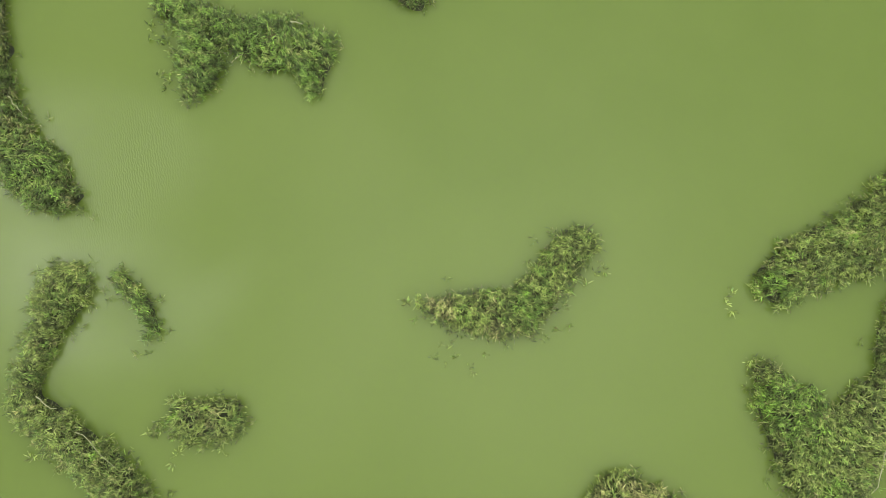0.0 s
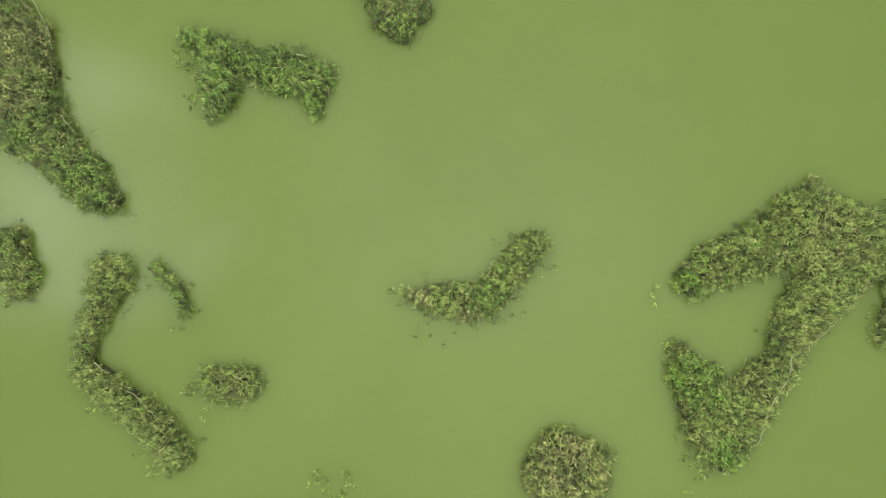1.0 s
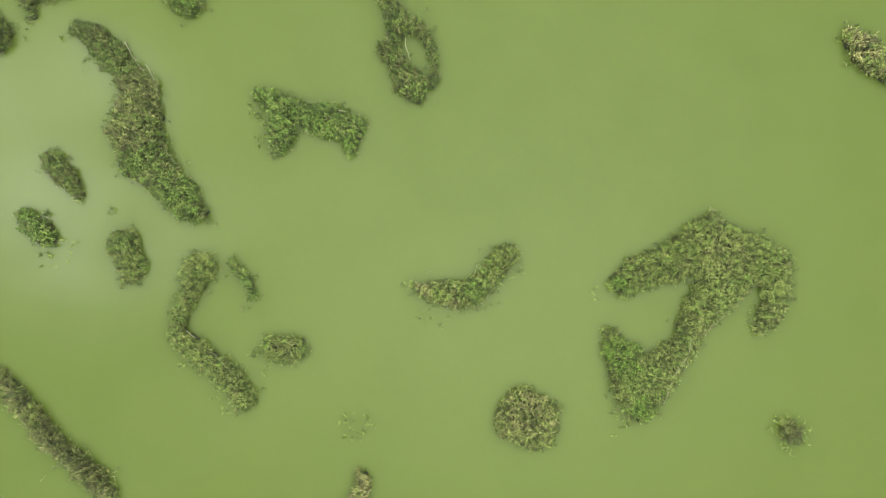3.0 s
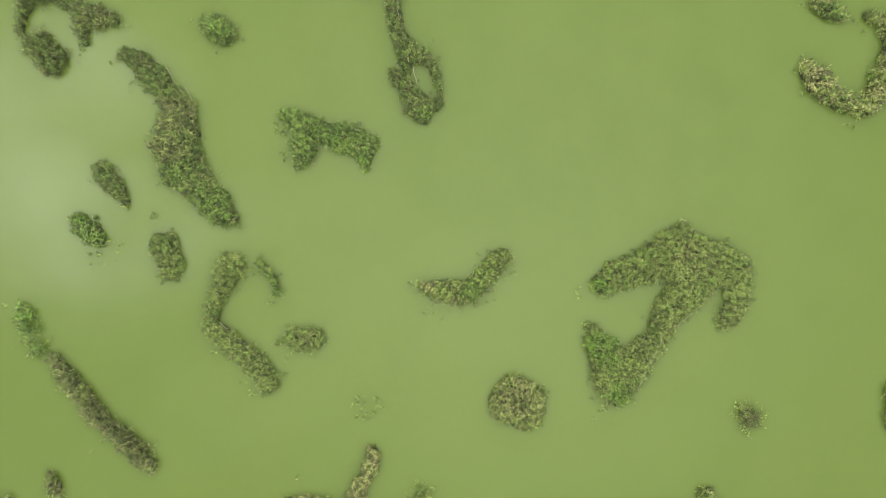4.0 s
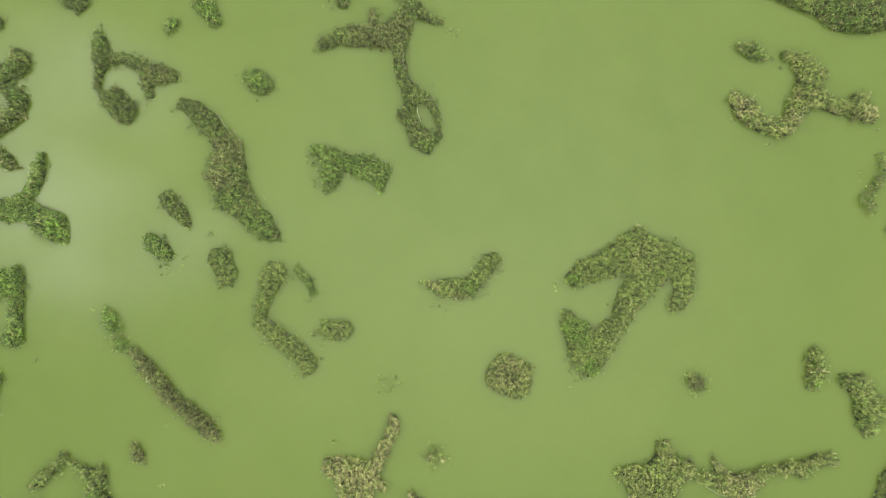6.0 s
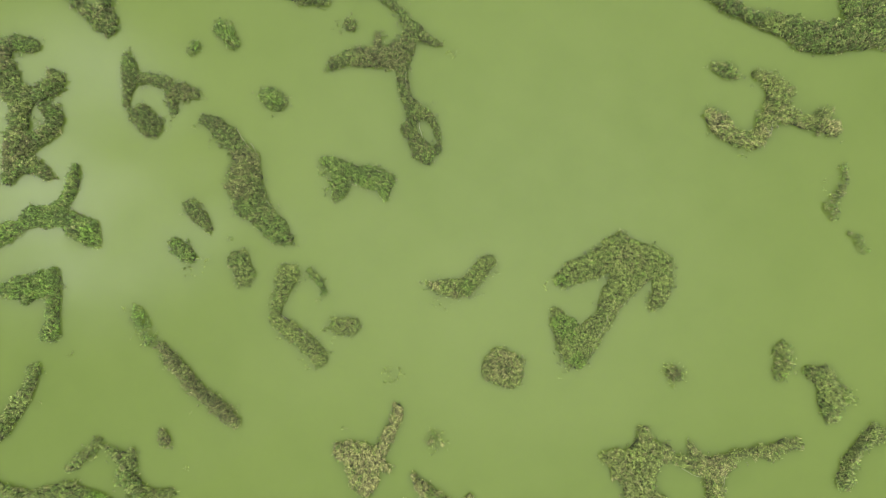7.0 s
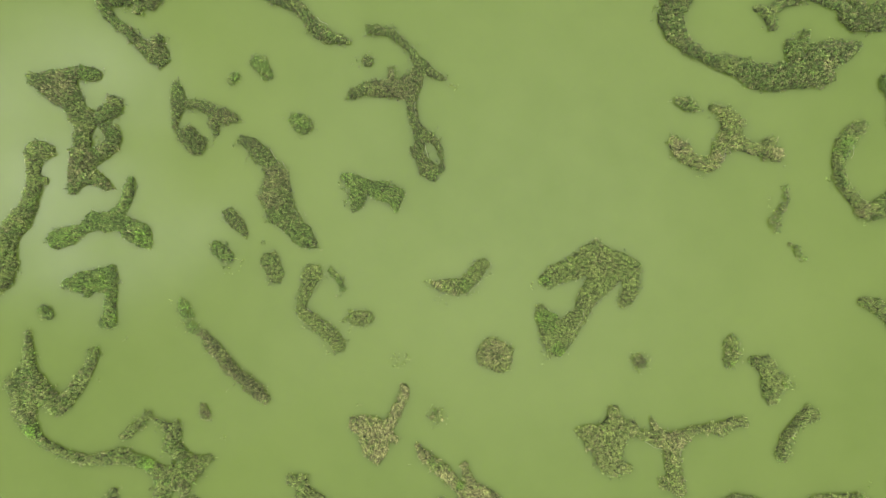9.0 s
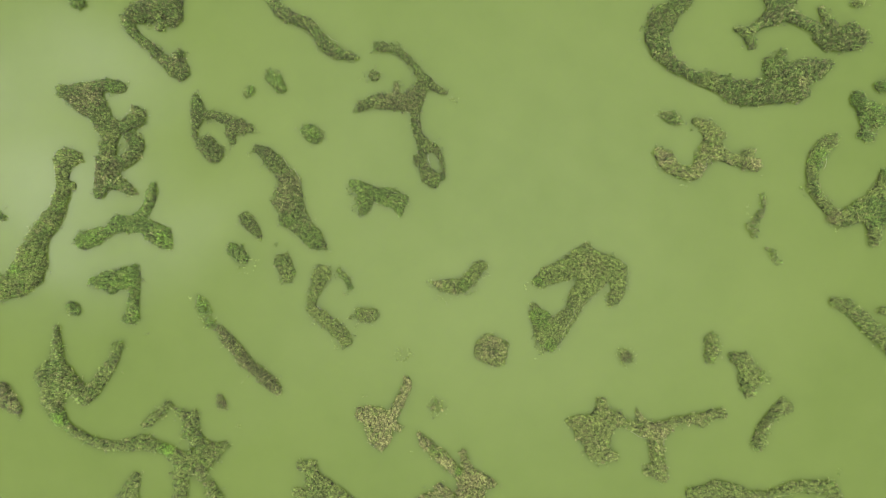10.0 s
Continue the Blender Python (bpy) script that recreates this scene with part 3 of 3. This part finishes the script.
reed_island([[(-27.68, -9.91, 0.35), (-27.05, -10.61, 0.63), (-25.8, -12.35, 0.77), (-24.41, -14.09, 0.77), (-22.66, -15.48, 0.77), (-21.27, -16.81, 0.91), (-20.5, -17.58, 0.63)]],
            "brown", 1, "brownish straight narrow reed strip")
reed_island([[(-27.75, -18.62, 0.49), (-27.47, -19.25, 0.63)]],
            "brown", 1, "brownish tiny oval reed clump")
reed_island([[(-15.07, -3.29, 1.25), (-15.48, -4.61, 0.84), (-15.97, -5.66, 0.63), (-16.25, -6.56, 0.63), (-16.11, -7.47, 0.84), (-14.86, -8.65, 0.87), (-13.74, -9.7, 0.91), (-12.7, -10.67, 0.91), (-12, -11.23, 0.84)]],
            "olive", 1, "olive-green bent narrow reed island with a round head")
reed_island([[(-12.88, -2.65, 0.12), (-12.26, -3.5, 0.28), (-11.76, -4.2, 0.34), (-11.48, -4.9, 0.17)]],
            "green", 1, "green slim leaf-shaped reed clump")
reed_island([[(-10.19, -8.24, 0.98), (-8.86, -8.31, 0.91)]],
            "olive", 0.9, "olive-green small oval reed clump with ragged rim")
reed_island([[(-1.16, -4.42, 0.34), (-0.17, -4.53, 0.7), (1.12, -4.71, 0.91), (2.37, -4.59, 0.99), (3.28, -3.67, 0.89), (4.09, -2.81, 0.83), (4.67, -2.33, 0.86)]],
            "olive", 1, "olive-green curved crescent reed island", [("dry", -0.56, -4.36, 0.63), ("dry", 1.37, -5.13, 0.42), ("green", 2.42, -4.64, 0.78)])
reed_island([[(5.73, -12.49, 1.93), (6.12, -12.76, 1.93)]],
            "dryolive", 1, "yellowed round reed clump with a matted straw-brown centre", [("dry", 5.92, -12.51, 1.6), ("brown", 6.0, -12.5, 0.8)])
reed_island([[(11.91, -4.06, 0.87), (12.91, -3.3, 1), (14.58, -2.9, 1.14), (16.25, -2.24, 1.4), (17.59, -1.41, 1.6)],
             [(17.6, -0.91, 1.4), (17.68, -0.11, 0.74)],
             [(17.59, -1.74, 1.94), (19.25, -2.41, 1.87), (21.23, -2.92, 1.67), (21.73, -3.35, 1.24)],
             [(21.72, -3.75, 1.2), (21.53, -5.41, 1.04), (20.78, -6.91, 0.5)],
             [(18.9, -3.75, 1.67), (17.55, -4.74, 1.44), (16.54, -6.4, 1.07), (15.86, -8.06, 0.84), (14.68, -9.38, 1.2)],
             [(11.38, -7.39, 0.53), (12.03, -8.72, 1.2), (13.01, -10.21, 1.67), (13.33, -11.43, 1.4), (13.32, -12.46, 0.6)],
             [(13.01, -10.21, 1.5), (14.34, -10.04, 1.24)]],
            "olive", 1, "olive-green large many-lobed reed island around a bay", [("bright", 11.96, -8.62, 1.4), ("bright", 13.26, -12.09, 0.84), ("green", 11.83, -4.13, 0.67), ("dryolive", 18.18, -1.98, 1.67)])
reed_island([[(-4.4, -16.32, 0.42), (-4.61, -17.58, 0.63), (-5.24, -18.83, 0.56), (-5.8, -19.81, 0.56), (-6.63, -21.06, 0.98)],
             [(-9.77, -20.5, 1.12), (-8.03, -21.06, 1.53), (-6.98, -21.41, 1.12)],
             [(-8.17, -22.11, 1.74), (-7.68, -23.5, 1.18), (-7.82, -24.2, 0.77)],
             [(-6.63, -21.62, 0.84), (-5.8, -22.11, 0.49)]],
            "dry", 1, "straw-coloured dry kite-shaped reed island with a stem")
reed_island([[(-0.85, -19.78, 0.9)]],
            "brown", 0.74, "brownish small sparse reed clump")
reed_island([[(-3.01, -23.15, 0.35), (-2.31, -24.06, 0.7), (-0.71, -25.45, 0.84), (0.69, -26.64, 0.77), (1.87, -28.03, 0.84), (3.13, -29.08, 1.39)],
             [(2.43, -25.1, 0.28), (2.78, -26.29, 0.49), (3.27, -27.89, 0.98), (4.17, -28.87, 1.39), (5.57, -29.08, 0.77), (6.12, -29.15, 0.42)],
             [(3.13, -30.12, 1.53), (2.78, -31.65, 1.53)],
             [(4.17, -30.47, 1.25), (4.52, -30.82, 0.98)]],
            "dry", 1, "straw-coloured dry forked reed island with matted stems", [("mixed", -0.64, -24.91, 1.39), ("bright", 1.94, -27.56, 0.56), ("straw", 3.75, -28.47, 0.98)])
reed_island([[(-0.36, -29.56, 0.56), (0.34, -30.47, 0.77)],
             [(-0.01, -30.54, 0.63), (-1.4, -30.68, 0.49), (-2.8, -31.17, 0.56)]],
            "dry", 1, "straw-coloured dry low reed strip")
reed_island([[(-17.44, -26.98, 0.63), (-16.39, -26.98, 0.84), (-15.97, -28.38, 0.98), (-15, -29.56, 1.12), (-13.6, -30.47, 1.12), (-11.86, -31.38, 0.98)],
             [(-16.04, -28.73, 0.7), (-15.69, -31.65, 1.39)],
             [(-18.13, -30.12, 0.56), (-17.09, -30.82, 0.84)]],
            "olive", 1, "olive-green broad reed island")
reed_island([[(29.96, 30.87, 0.98), (28.57, 29.82, 1.25), (26.96, 28.08, 1.53), (26.34, 25.99, 1.46), (26.96, 24.24, 1.25), (28.22, 22.85, 0.91), (29.96, 21.81, 0.7), (31.7, 20.97, 0.91), (33.79, 20.41, 1.18), (35.89, 19.51, 1.6), (38.67, 19.16, 1.67), (41.11, 19.51, 1.81), (42.86, 20.06, 1.67), (44.95, 21.46, 1.53), (46.69, 22.29, 1.18), (47.87, 22.71, 0.56)],
             [(43.2, 19.02, 1.05), (44.6, 19.09, 0.77)],
             [(41.11, 20.76, 1.25), (40.62, 22.29, 0.91), (40.21, 23.13, 0.63)],
             [(41.46, 22.85, 0.7), (42.02, 24.11, 0.42)],
             [(42.86, 21.81, 1.12), (45.64, 22.5, 0.98)]],
            "dark", 1, "dark green and brown large crescent reed island with a spur", [("olive", 32.97, 20.26, 1.69), ("dry", 44.3, 20.52, 0.78)])
reed_island([[(36.23, 27.03, 0.35), (37.42, 26.89, 0.63), (37.98, 25.64, 0.63), (38.32, 24.8, 0.35)],
             [(37.63, 26.68, 0.63), (39.02, 27.59, 0.63), (40.42, 28.43, 1.05), (41.81, 29.26, 1.18), (43.2, 28.57, 0.91), (44.6, 27.87, 0.77), (45.99, 27.38, 0.63), (47.04, 26.34, 1.25), (49.13, 25.78, 1.46), (51.22, 25.99, 1.32)],
             [(47.39, 25.08, 0.7), (51.22, 25.08, 0.7)],
             [(41.11, 29.82, 1.12), (40.76, 31.21, 1.12)],
             [(46.69, 29.68, 0.28), (47.39, 28.43, 0.7), (48.08, 27.03, 1.12)],
             [(42.51, 29.96, 0.84), (43.2, 30.87, 0.7)],
             [(49.83, 26.89, 0.91), (50.87, 27.03, 0.84)]],
            "dark", 1, "dark green and brown winding branching reed island", [("olive", 37.53, 26.2, 1.3)])
reed_island([[(51.08, 30.31, 0.56), (51.78, 30.52, 0.56)]],
            "mixed", 1, "patchy green and straw small reed clump")
reed_island([[(27.38, 16.58, 0.63), (28.36, 16.16, 0.84), (29.26, 15.67, 0.42)]],
            "mixed", 0.85, "patchy green and straw small loose reed clump")
reed_island([[(26.82, 11.56, 0.91), (27.52, 11, 1.18)],
             [(27.87, 10.3, 0.77), (29.26, 9.4, 0.77), (30.87, 9.05, 0.91)],
             [(31.35, 9.61, 0.77), (32.05, 10.65, 0.91), (32.96, 12.26, 1.39), (33.65, 13.79, 1.32)],
             [(33.45, 14.14, 1.18), (32.26, 15.39, 0.7), (31.15, 15.81, 0.49)],
             [(33.65, 12.05, 1.18), (35.54, 11, 0.7), (37.28, 10.79, 0.98), (38.67, 10.3, 0.77)],
             [(37.42, 11.35, 0.7), (38.12, 11.84, 0.42)]],
            "dryolive", 1, "yellowed olive cross-shaped reed island with knobbed arms", [("dry", 38.42, 10.64, 1.04), ("dry", 27.29, 11.08, 0.91), ("dry", 31.62, 9.77, 0.78)])
reed_island([[(39.58, 6.47, 0.21), (39.58, 5.08, 0.35), (38.88, 3.68, 0.35), (38.12, 2.64, 0.63), (38.53, 1.38, 0.42)]],
            "dark", 0.74, "dark green and brown thin wispy reed strip")
reed_island([[(40.21, -0.15, 0.42), (41.11, -0.85, 0.63), (41.67, -1.75, 0.35)]],
            "dark", 0.6, "dark green and brown faint loose reed patch")
reed_island([[(48.43, 13.58, 0.63), (47.18, 12.74, 0.98), (46.2, 11.35, 1.05), (45.64, 9.75, 0.84), (45.64, 8.21, 0.7), (46.34, 6.47, 0.7), (47.39, 5.08, 0.84), (48.57, 3.89, 1.05), (49.83, 3.68, 0.98), (51.92, 4.59, 1.46), (53.31, 5.08, 1.6)],
             [(53.31, 6.82, 0.7), (54.7, 7.38, 1.39)],
             [(52.96, 3.33, 0.84), (53.45, 1.8, 0.84), (53.45, 0.9, 0.77)],
             [(54.5, 4.73, 1.81)],
             [(54.7, 9.05, 0.84), (54.15, 8.21, 0.56)]],
            "olive", 1, "olive-green curving reed island around a bay", [("bright", 46.52, 10.99, 1.43), ("dry", 48.42, 3.98, 1.04), ("green", 53.69, 4.5, 2.09)])
reed_island([[(51.22, 18.67, 0.91), (51.92, 17.62, 0.91), (52.26, 16.23, 0.98), (53.66, 15.88, 0.98), (54.84, 16.23, 0.84)],
             [(52.96, 17.27, 0.84), (54.01, 16.93, 0.7)],
             [(51.92, 14.14, 0.77), (52.61, 13.79, 0.7)],
             [(52.13, 15.74, 0.56), (52.06, 14.49, 0.42)]],
            "green", 1, "green lumpy reed island")
reed_island([[(54.01, 20.06, 0.7), (55.05, 20.2, 0.84)]],
            "green", 1, "green small reed clump")
reed_island([[(48.43, -6.63, 0.63), (49.96, -7.19, 0.91), (51.57, -8.51, 1.05), (52.96, -9.91, 0.98), (54.56, -11.44, 0.98), (55.96, -12.7, 0.98)]],
            "olive", 1, "olive-green long slanting reed strip")
reed_island([[(54.43, -7.75, 0.63)]],
            "olive", 1, "olive-green small reed clump")
reed_island([[(33.24, -11.3, 0.84), (33.38, -12.7, 1.05), (33.1, -13.53, 0.84)]],
            "mixed", 0.8, "patchy green and straw ragged loose reed clump")
reed_island([[(35.89, -13.39, 0.63), (37.14, -13.95, 1.12), (37.63, -15.14, 1.18), (37.77, -16.53, 1.12), (37.77, -17.78, 0.84)]],
            "olive", 1, "olive-green plume-shaped reed clump")
reed_island([[(39.02, -15.14, 0.56), (39.72, -16.53, 0.63)]],
            "olive", 0.5, "olive-green thin loose reed patch")
reed_island([[(42.51, -19.67, 0.84), (41.81, -19.81, 0.84), (40.42, -21.06, 0.63), (39.51, -22.45, 0.84), (39.09, -23.71, 0.98), (39.02, -24.41, 0.7)],
             [(41.81, -19.39, 0.63), (42.02, -18.97, 0.56)]],
            "olive", 1, "olive-green bone-shaped reed strip")
reed_island([[(19.65, -18.83, 0.42), (19.71, -20.01, 0.84), (19.37, -21.41, 1.46), (20.2, -21.41, 1.46), (21.81, -21.2, 0.84), (22.29, -21.2, 0.42)],
             [(15.81, -21.62, 0.56), (17.07, -21.76, 0.98), (18.11, -22.8, 1.74), (19.16, -24.55, 1.74), (19.85, -25.38, 1.32)],
             [(20.9, -25.59, 0.63), (21.39, -25.8, 0.35)],
             [(19.16, -22.8, 1.95)]],
            "dryolive", 1, "yellowed olive broad star-shaped reed island")
reed_island([[(22.78, -21.9, 0.49), (24.38, -22.25, 0.98), (26.13, -22.59, 1.25), (27.87, -21.9, 0.84), (28.57, -21.41, 0.49)],
             [(28.22, -21.62, 0.56), (29.96, -21.2, 0.42), (31.7, -21.2, 0.63), (33.24, -20.5, 0.7), (34.49, -20.57, 0.49)],
             [(32.05, -21.48, 0.56), (32.4, -21.2, 0.56)],
             [(26.34, -23.15, 1.05), (26.48, -24.89, 0.84), (26.34, -26.29, 0.84), (26.68, -27.47, 0.98), (27.38, -28.52, 0.49)],
             [(25.99, -27.47, 0.77), (25.29, -27.68, 0.49)],
             [(24.73, -21.76, 0.56), (24.04, -20.22, 0.21)]],
            "dryolive", 1, "yellowed olive reed island with a long arm and stem", [("dry", 26.28, -22.48, 1.56)])
reed_island([[(30.45, -30.26, 0.49), (32.05, -30.26, 0.91), (33.79, -29.84, 1.12), (35.89, -30.12, 1.05), (37.98, -30.68, 0.63), (40.07, -30.68, 0.49), (41.81, -30.26, 0.56), (43.55, -29.56, 0.77), (45.64, -29.42, 0.91), (47.39, -29.56, 0.98), (48.78, -30.68, 0.77)],
             [(32.4, -31.52, 0.98), (35.89, -31.52, 0.98)]],
            "olive", 1, "olive-green long low reed island")
reed_island([[(22.5, -13.3, 0.72), (22.8, -13.5, 0.75)]],
            "mixed", 0.76, "patchy green and straw small sparse clump with a brown centre", [("brown", 22.56, -13.41, 1.04)])
reed_island([[(-54.84, 3.94, 0.49)]],
            "green", 1, "green small reed clump")
fallen_stalk([(16.19, -7.46), (15.94, -8.62), (15.27, -9.45), (14.76, -10.61), (14.42, -11.53)], 0.027)
fallen_stalk([(18.3, -5.97), (17.63, -6.57), (16.96, -7.03)], 0.014)
fallen_stalk([(-3, 16.38), (-3.17, 15.64), (-2.94, 14.81)])
fallen_stalk([(-1.86, 11.51), (-1.81, 10.86), (-1.5, 10.03)])
fallen_stalk([(-15.56, -7.07), (-15.22, -7.34), (-14.83, -7.55)])
fallen_stalk([(-14, -8.4), (-13.27, -9.06), (-12.58, -9.77)], 0.014)
fallen_stalk([(-19.63, 11.18), (-19.05, 10.09), (-18.3, 9.17)], 0.016)
fallen_stalk([(-17.65, 8.56), (-17.41, 7.81)], 0.014)
fallen_stalk([(-18.31, 9.76), (-17.75, 8.75), (-17.47, 7.59)], 0.014)
fallen_stalk([(-16.98, 4.38), (-16.72, 3.92), (-16.3, 3.43)], 0.016)
fallen_stalk([(-6.07, 6.82), (-5.6, 6.79)], 0.035)
fallen_stalk([(-8.18, 5.45), (-7.94, 5.65)], 0.02)
fallen_stalk([(31.75, 10.42), (32.23, 9.72), (32.44, 10.28)], 0.03)
fallen_stalk([(-14.22, 26.15), (-13.52, 25.59), (-12.89, 25.32)], 0.018)
fallen_stalk([(46.72, 11.46), (46.51, 10.55), (46.09, 9.72)], 0.02)
fallen_stalk([(32.47, 11.06), (32.34, 10.41), (32.07, 9.63)], 0.03)
fallen_stalk([(47.04, 11.24), (47.03, 10.46), (46.77, 9.69)], 0.025)
fallen_stalk([(40.2, -21.57), (39.87, -22.22)], 0.025)
fallen_stalk([(27.24, -23.13), (27.11, -23.91), (26.91, -24.75)], 0.018)
fallen_stalk([(23.04, -22.47), (24.01, -23.12), (25.1, -23.51)], 0.018)

# ---- loose sprigs in the water round the islands ----
def sprig_mesh(tones, leaves, reach):
    n = leaves
    base = np.stack([np.random.normal(0, 0.05, n), np.random.normal(0, 0.05, n), np.full(n, -0.03)], 1)
    turn = np.random.uniform(0, 2 * math.pi) + np.random.normal(0, 1.0, n)
    me = leaf_mesh("reed_sprig", base, turn, np.random.uniform(0.5, 1.0, n) * reach, np.random.uniform(0.030, 0.050, n),
                   np.radians(np.random.uniform(15, 60, n)), np.random.uniform(0.05, 0.4, n), np.random.choice(tones, n))
    bm = bmesh.new()
    bm.from_mesh(me)
    bm.verts.ensure_lookup_table()
    crown = [bm.verts[7 * k + e] for k in range(n) for e in (0, 1)]
    bmesh.ops.pointmerge(bm, verts=crown, merge_co=(0, 0, -0.03))
    bm.to_mesh(me)
    bm.free()
    for m in LEAVES.values():
        me.materials.append(m)
    return me


SPRIGS = {
    "pale": [sprig_mesh((0, 1, 1, 1), k, 0.36) for k in (6, 7, 8, 9, 10)],
    "dark": [sprig_mesh((0, 5, 5, 1), k, 0.36) for k in (7, 8, 9, 10)],
}
SPRIG_WORDS = {"pale": "pale green reed sprig standing in the water", "dark": "small dark green reed sprig in the water"}


def sprigs(x, y, reach, count, tone="pale"):
    for _ in range(count):
        a, r = random.uniform(0, 2 * math.pi), reach * math.sqrt(random.uniform(0.05, 1))
        ob = tagged(new("reed_sprig", random.choice(SPRIGS[tone])), SPRIG_WORDS[tone], "reed sprig", "loose reed sprigs")
        ob.location = (x + r * math.cos(a), y + r * math.sin(a), 0)
        ob.rotation_euler = (0, 0, random.uniform(0, 2 * math.pi))
        ob.scale = [random.uniform(0.7, 1.3)] * 3
sprigs(1.31, 18.42, 0.56, 9)
sprigs(-9.97, 21.56, 0.63, 4, "dark")
sprigs(33.4, -12.2, 1.5, 12)
sprigs(39.57, -16.06, 1.25, 5)
sprigs(38.58, 4.01, 1.04, 6)
sprigs(37.88, 5.4, 0.35, 3)
sprigs(40.81, -0.73, 0.84, 3, "dark")
sprigs(-36.67, -10.48, 0.42, 4)
sprigs(-25.38, -22.06, 0.42, 3)
sprigs(49.19, -27.77, 0.42, 4, "dark")
sprigs(-23.97, 11.95, 0.56, 4)
sprigs(-20.63, 8.68, 0.35, 4, "dark")
sprigs(-20.84, 0.39, 0.42, 4, "dark")
sprigs(44.94, 7.24, 0.84, 4, "dark")
sprigs(48.47, 2.34, 1.04, 3)
sprigs(30.01, 8.05, 0.84, 4)
sprigs(26.87, 16.68, 0.56, 4)
sprigs(-45.72, -7.49, 1.11, 3)
sprigs(11.69, -12.85, 1, 8)
sprigs(10.64, -8.12, 0.4, 6)
sprigs(10.98, -6.89, 0.33, 5)
sprigs(10.33, -4.63, 0.4, 4)
sprigs(-15.89, -9.26, 0.52, 5)
sprigs(-13.95, -11.49, 0.23, 3)
sprigs(-13.25, -12.23, 0.23, 4)
sprigs(-11.49, -8.46, 0.36, 7)
sprigs(-10.62, -9.64, 0.26, 3)
sprigs(-8.59, -9.17, 0.57, 5)
sprigs(0.18, -6.14, 0.94, 8)
sprigs(-1.6, -4.15, 0.36, 5)
sprigs(5.45, -3.41, 0.73, 5)
sprigs(-11.58, 6.76, 0.57, 10, "dark")
sprigs(-11.07, 5.1, 0.47, 6, "dark")
sprigs(-4.84, -13.16, 1.1, 26)
sprigs(22.67, -13.42, 1.5, 40)
sprigs(-24.32, -2.38, 1.17, 8)
sprigs(-23.32, -1.38, 0.47, 5)
sprigs(-29.4, -8.4, 1.5, 14)
sprigs(-30.66, -6.35, 0.86, 5)
sprigs(-27.73, -11.79, 0.69, 5)
sprigs(-0.78, -19.7, 1.5, 18)
sprigs(11.9, -12.5, 0.7, 10, "dark")
sprigs(-24.9, -1.9, 0.8, 6, "dark")
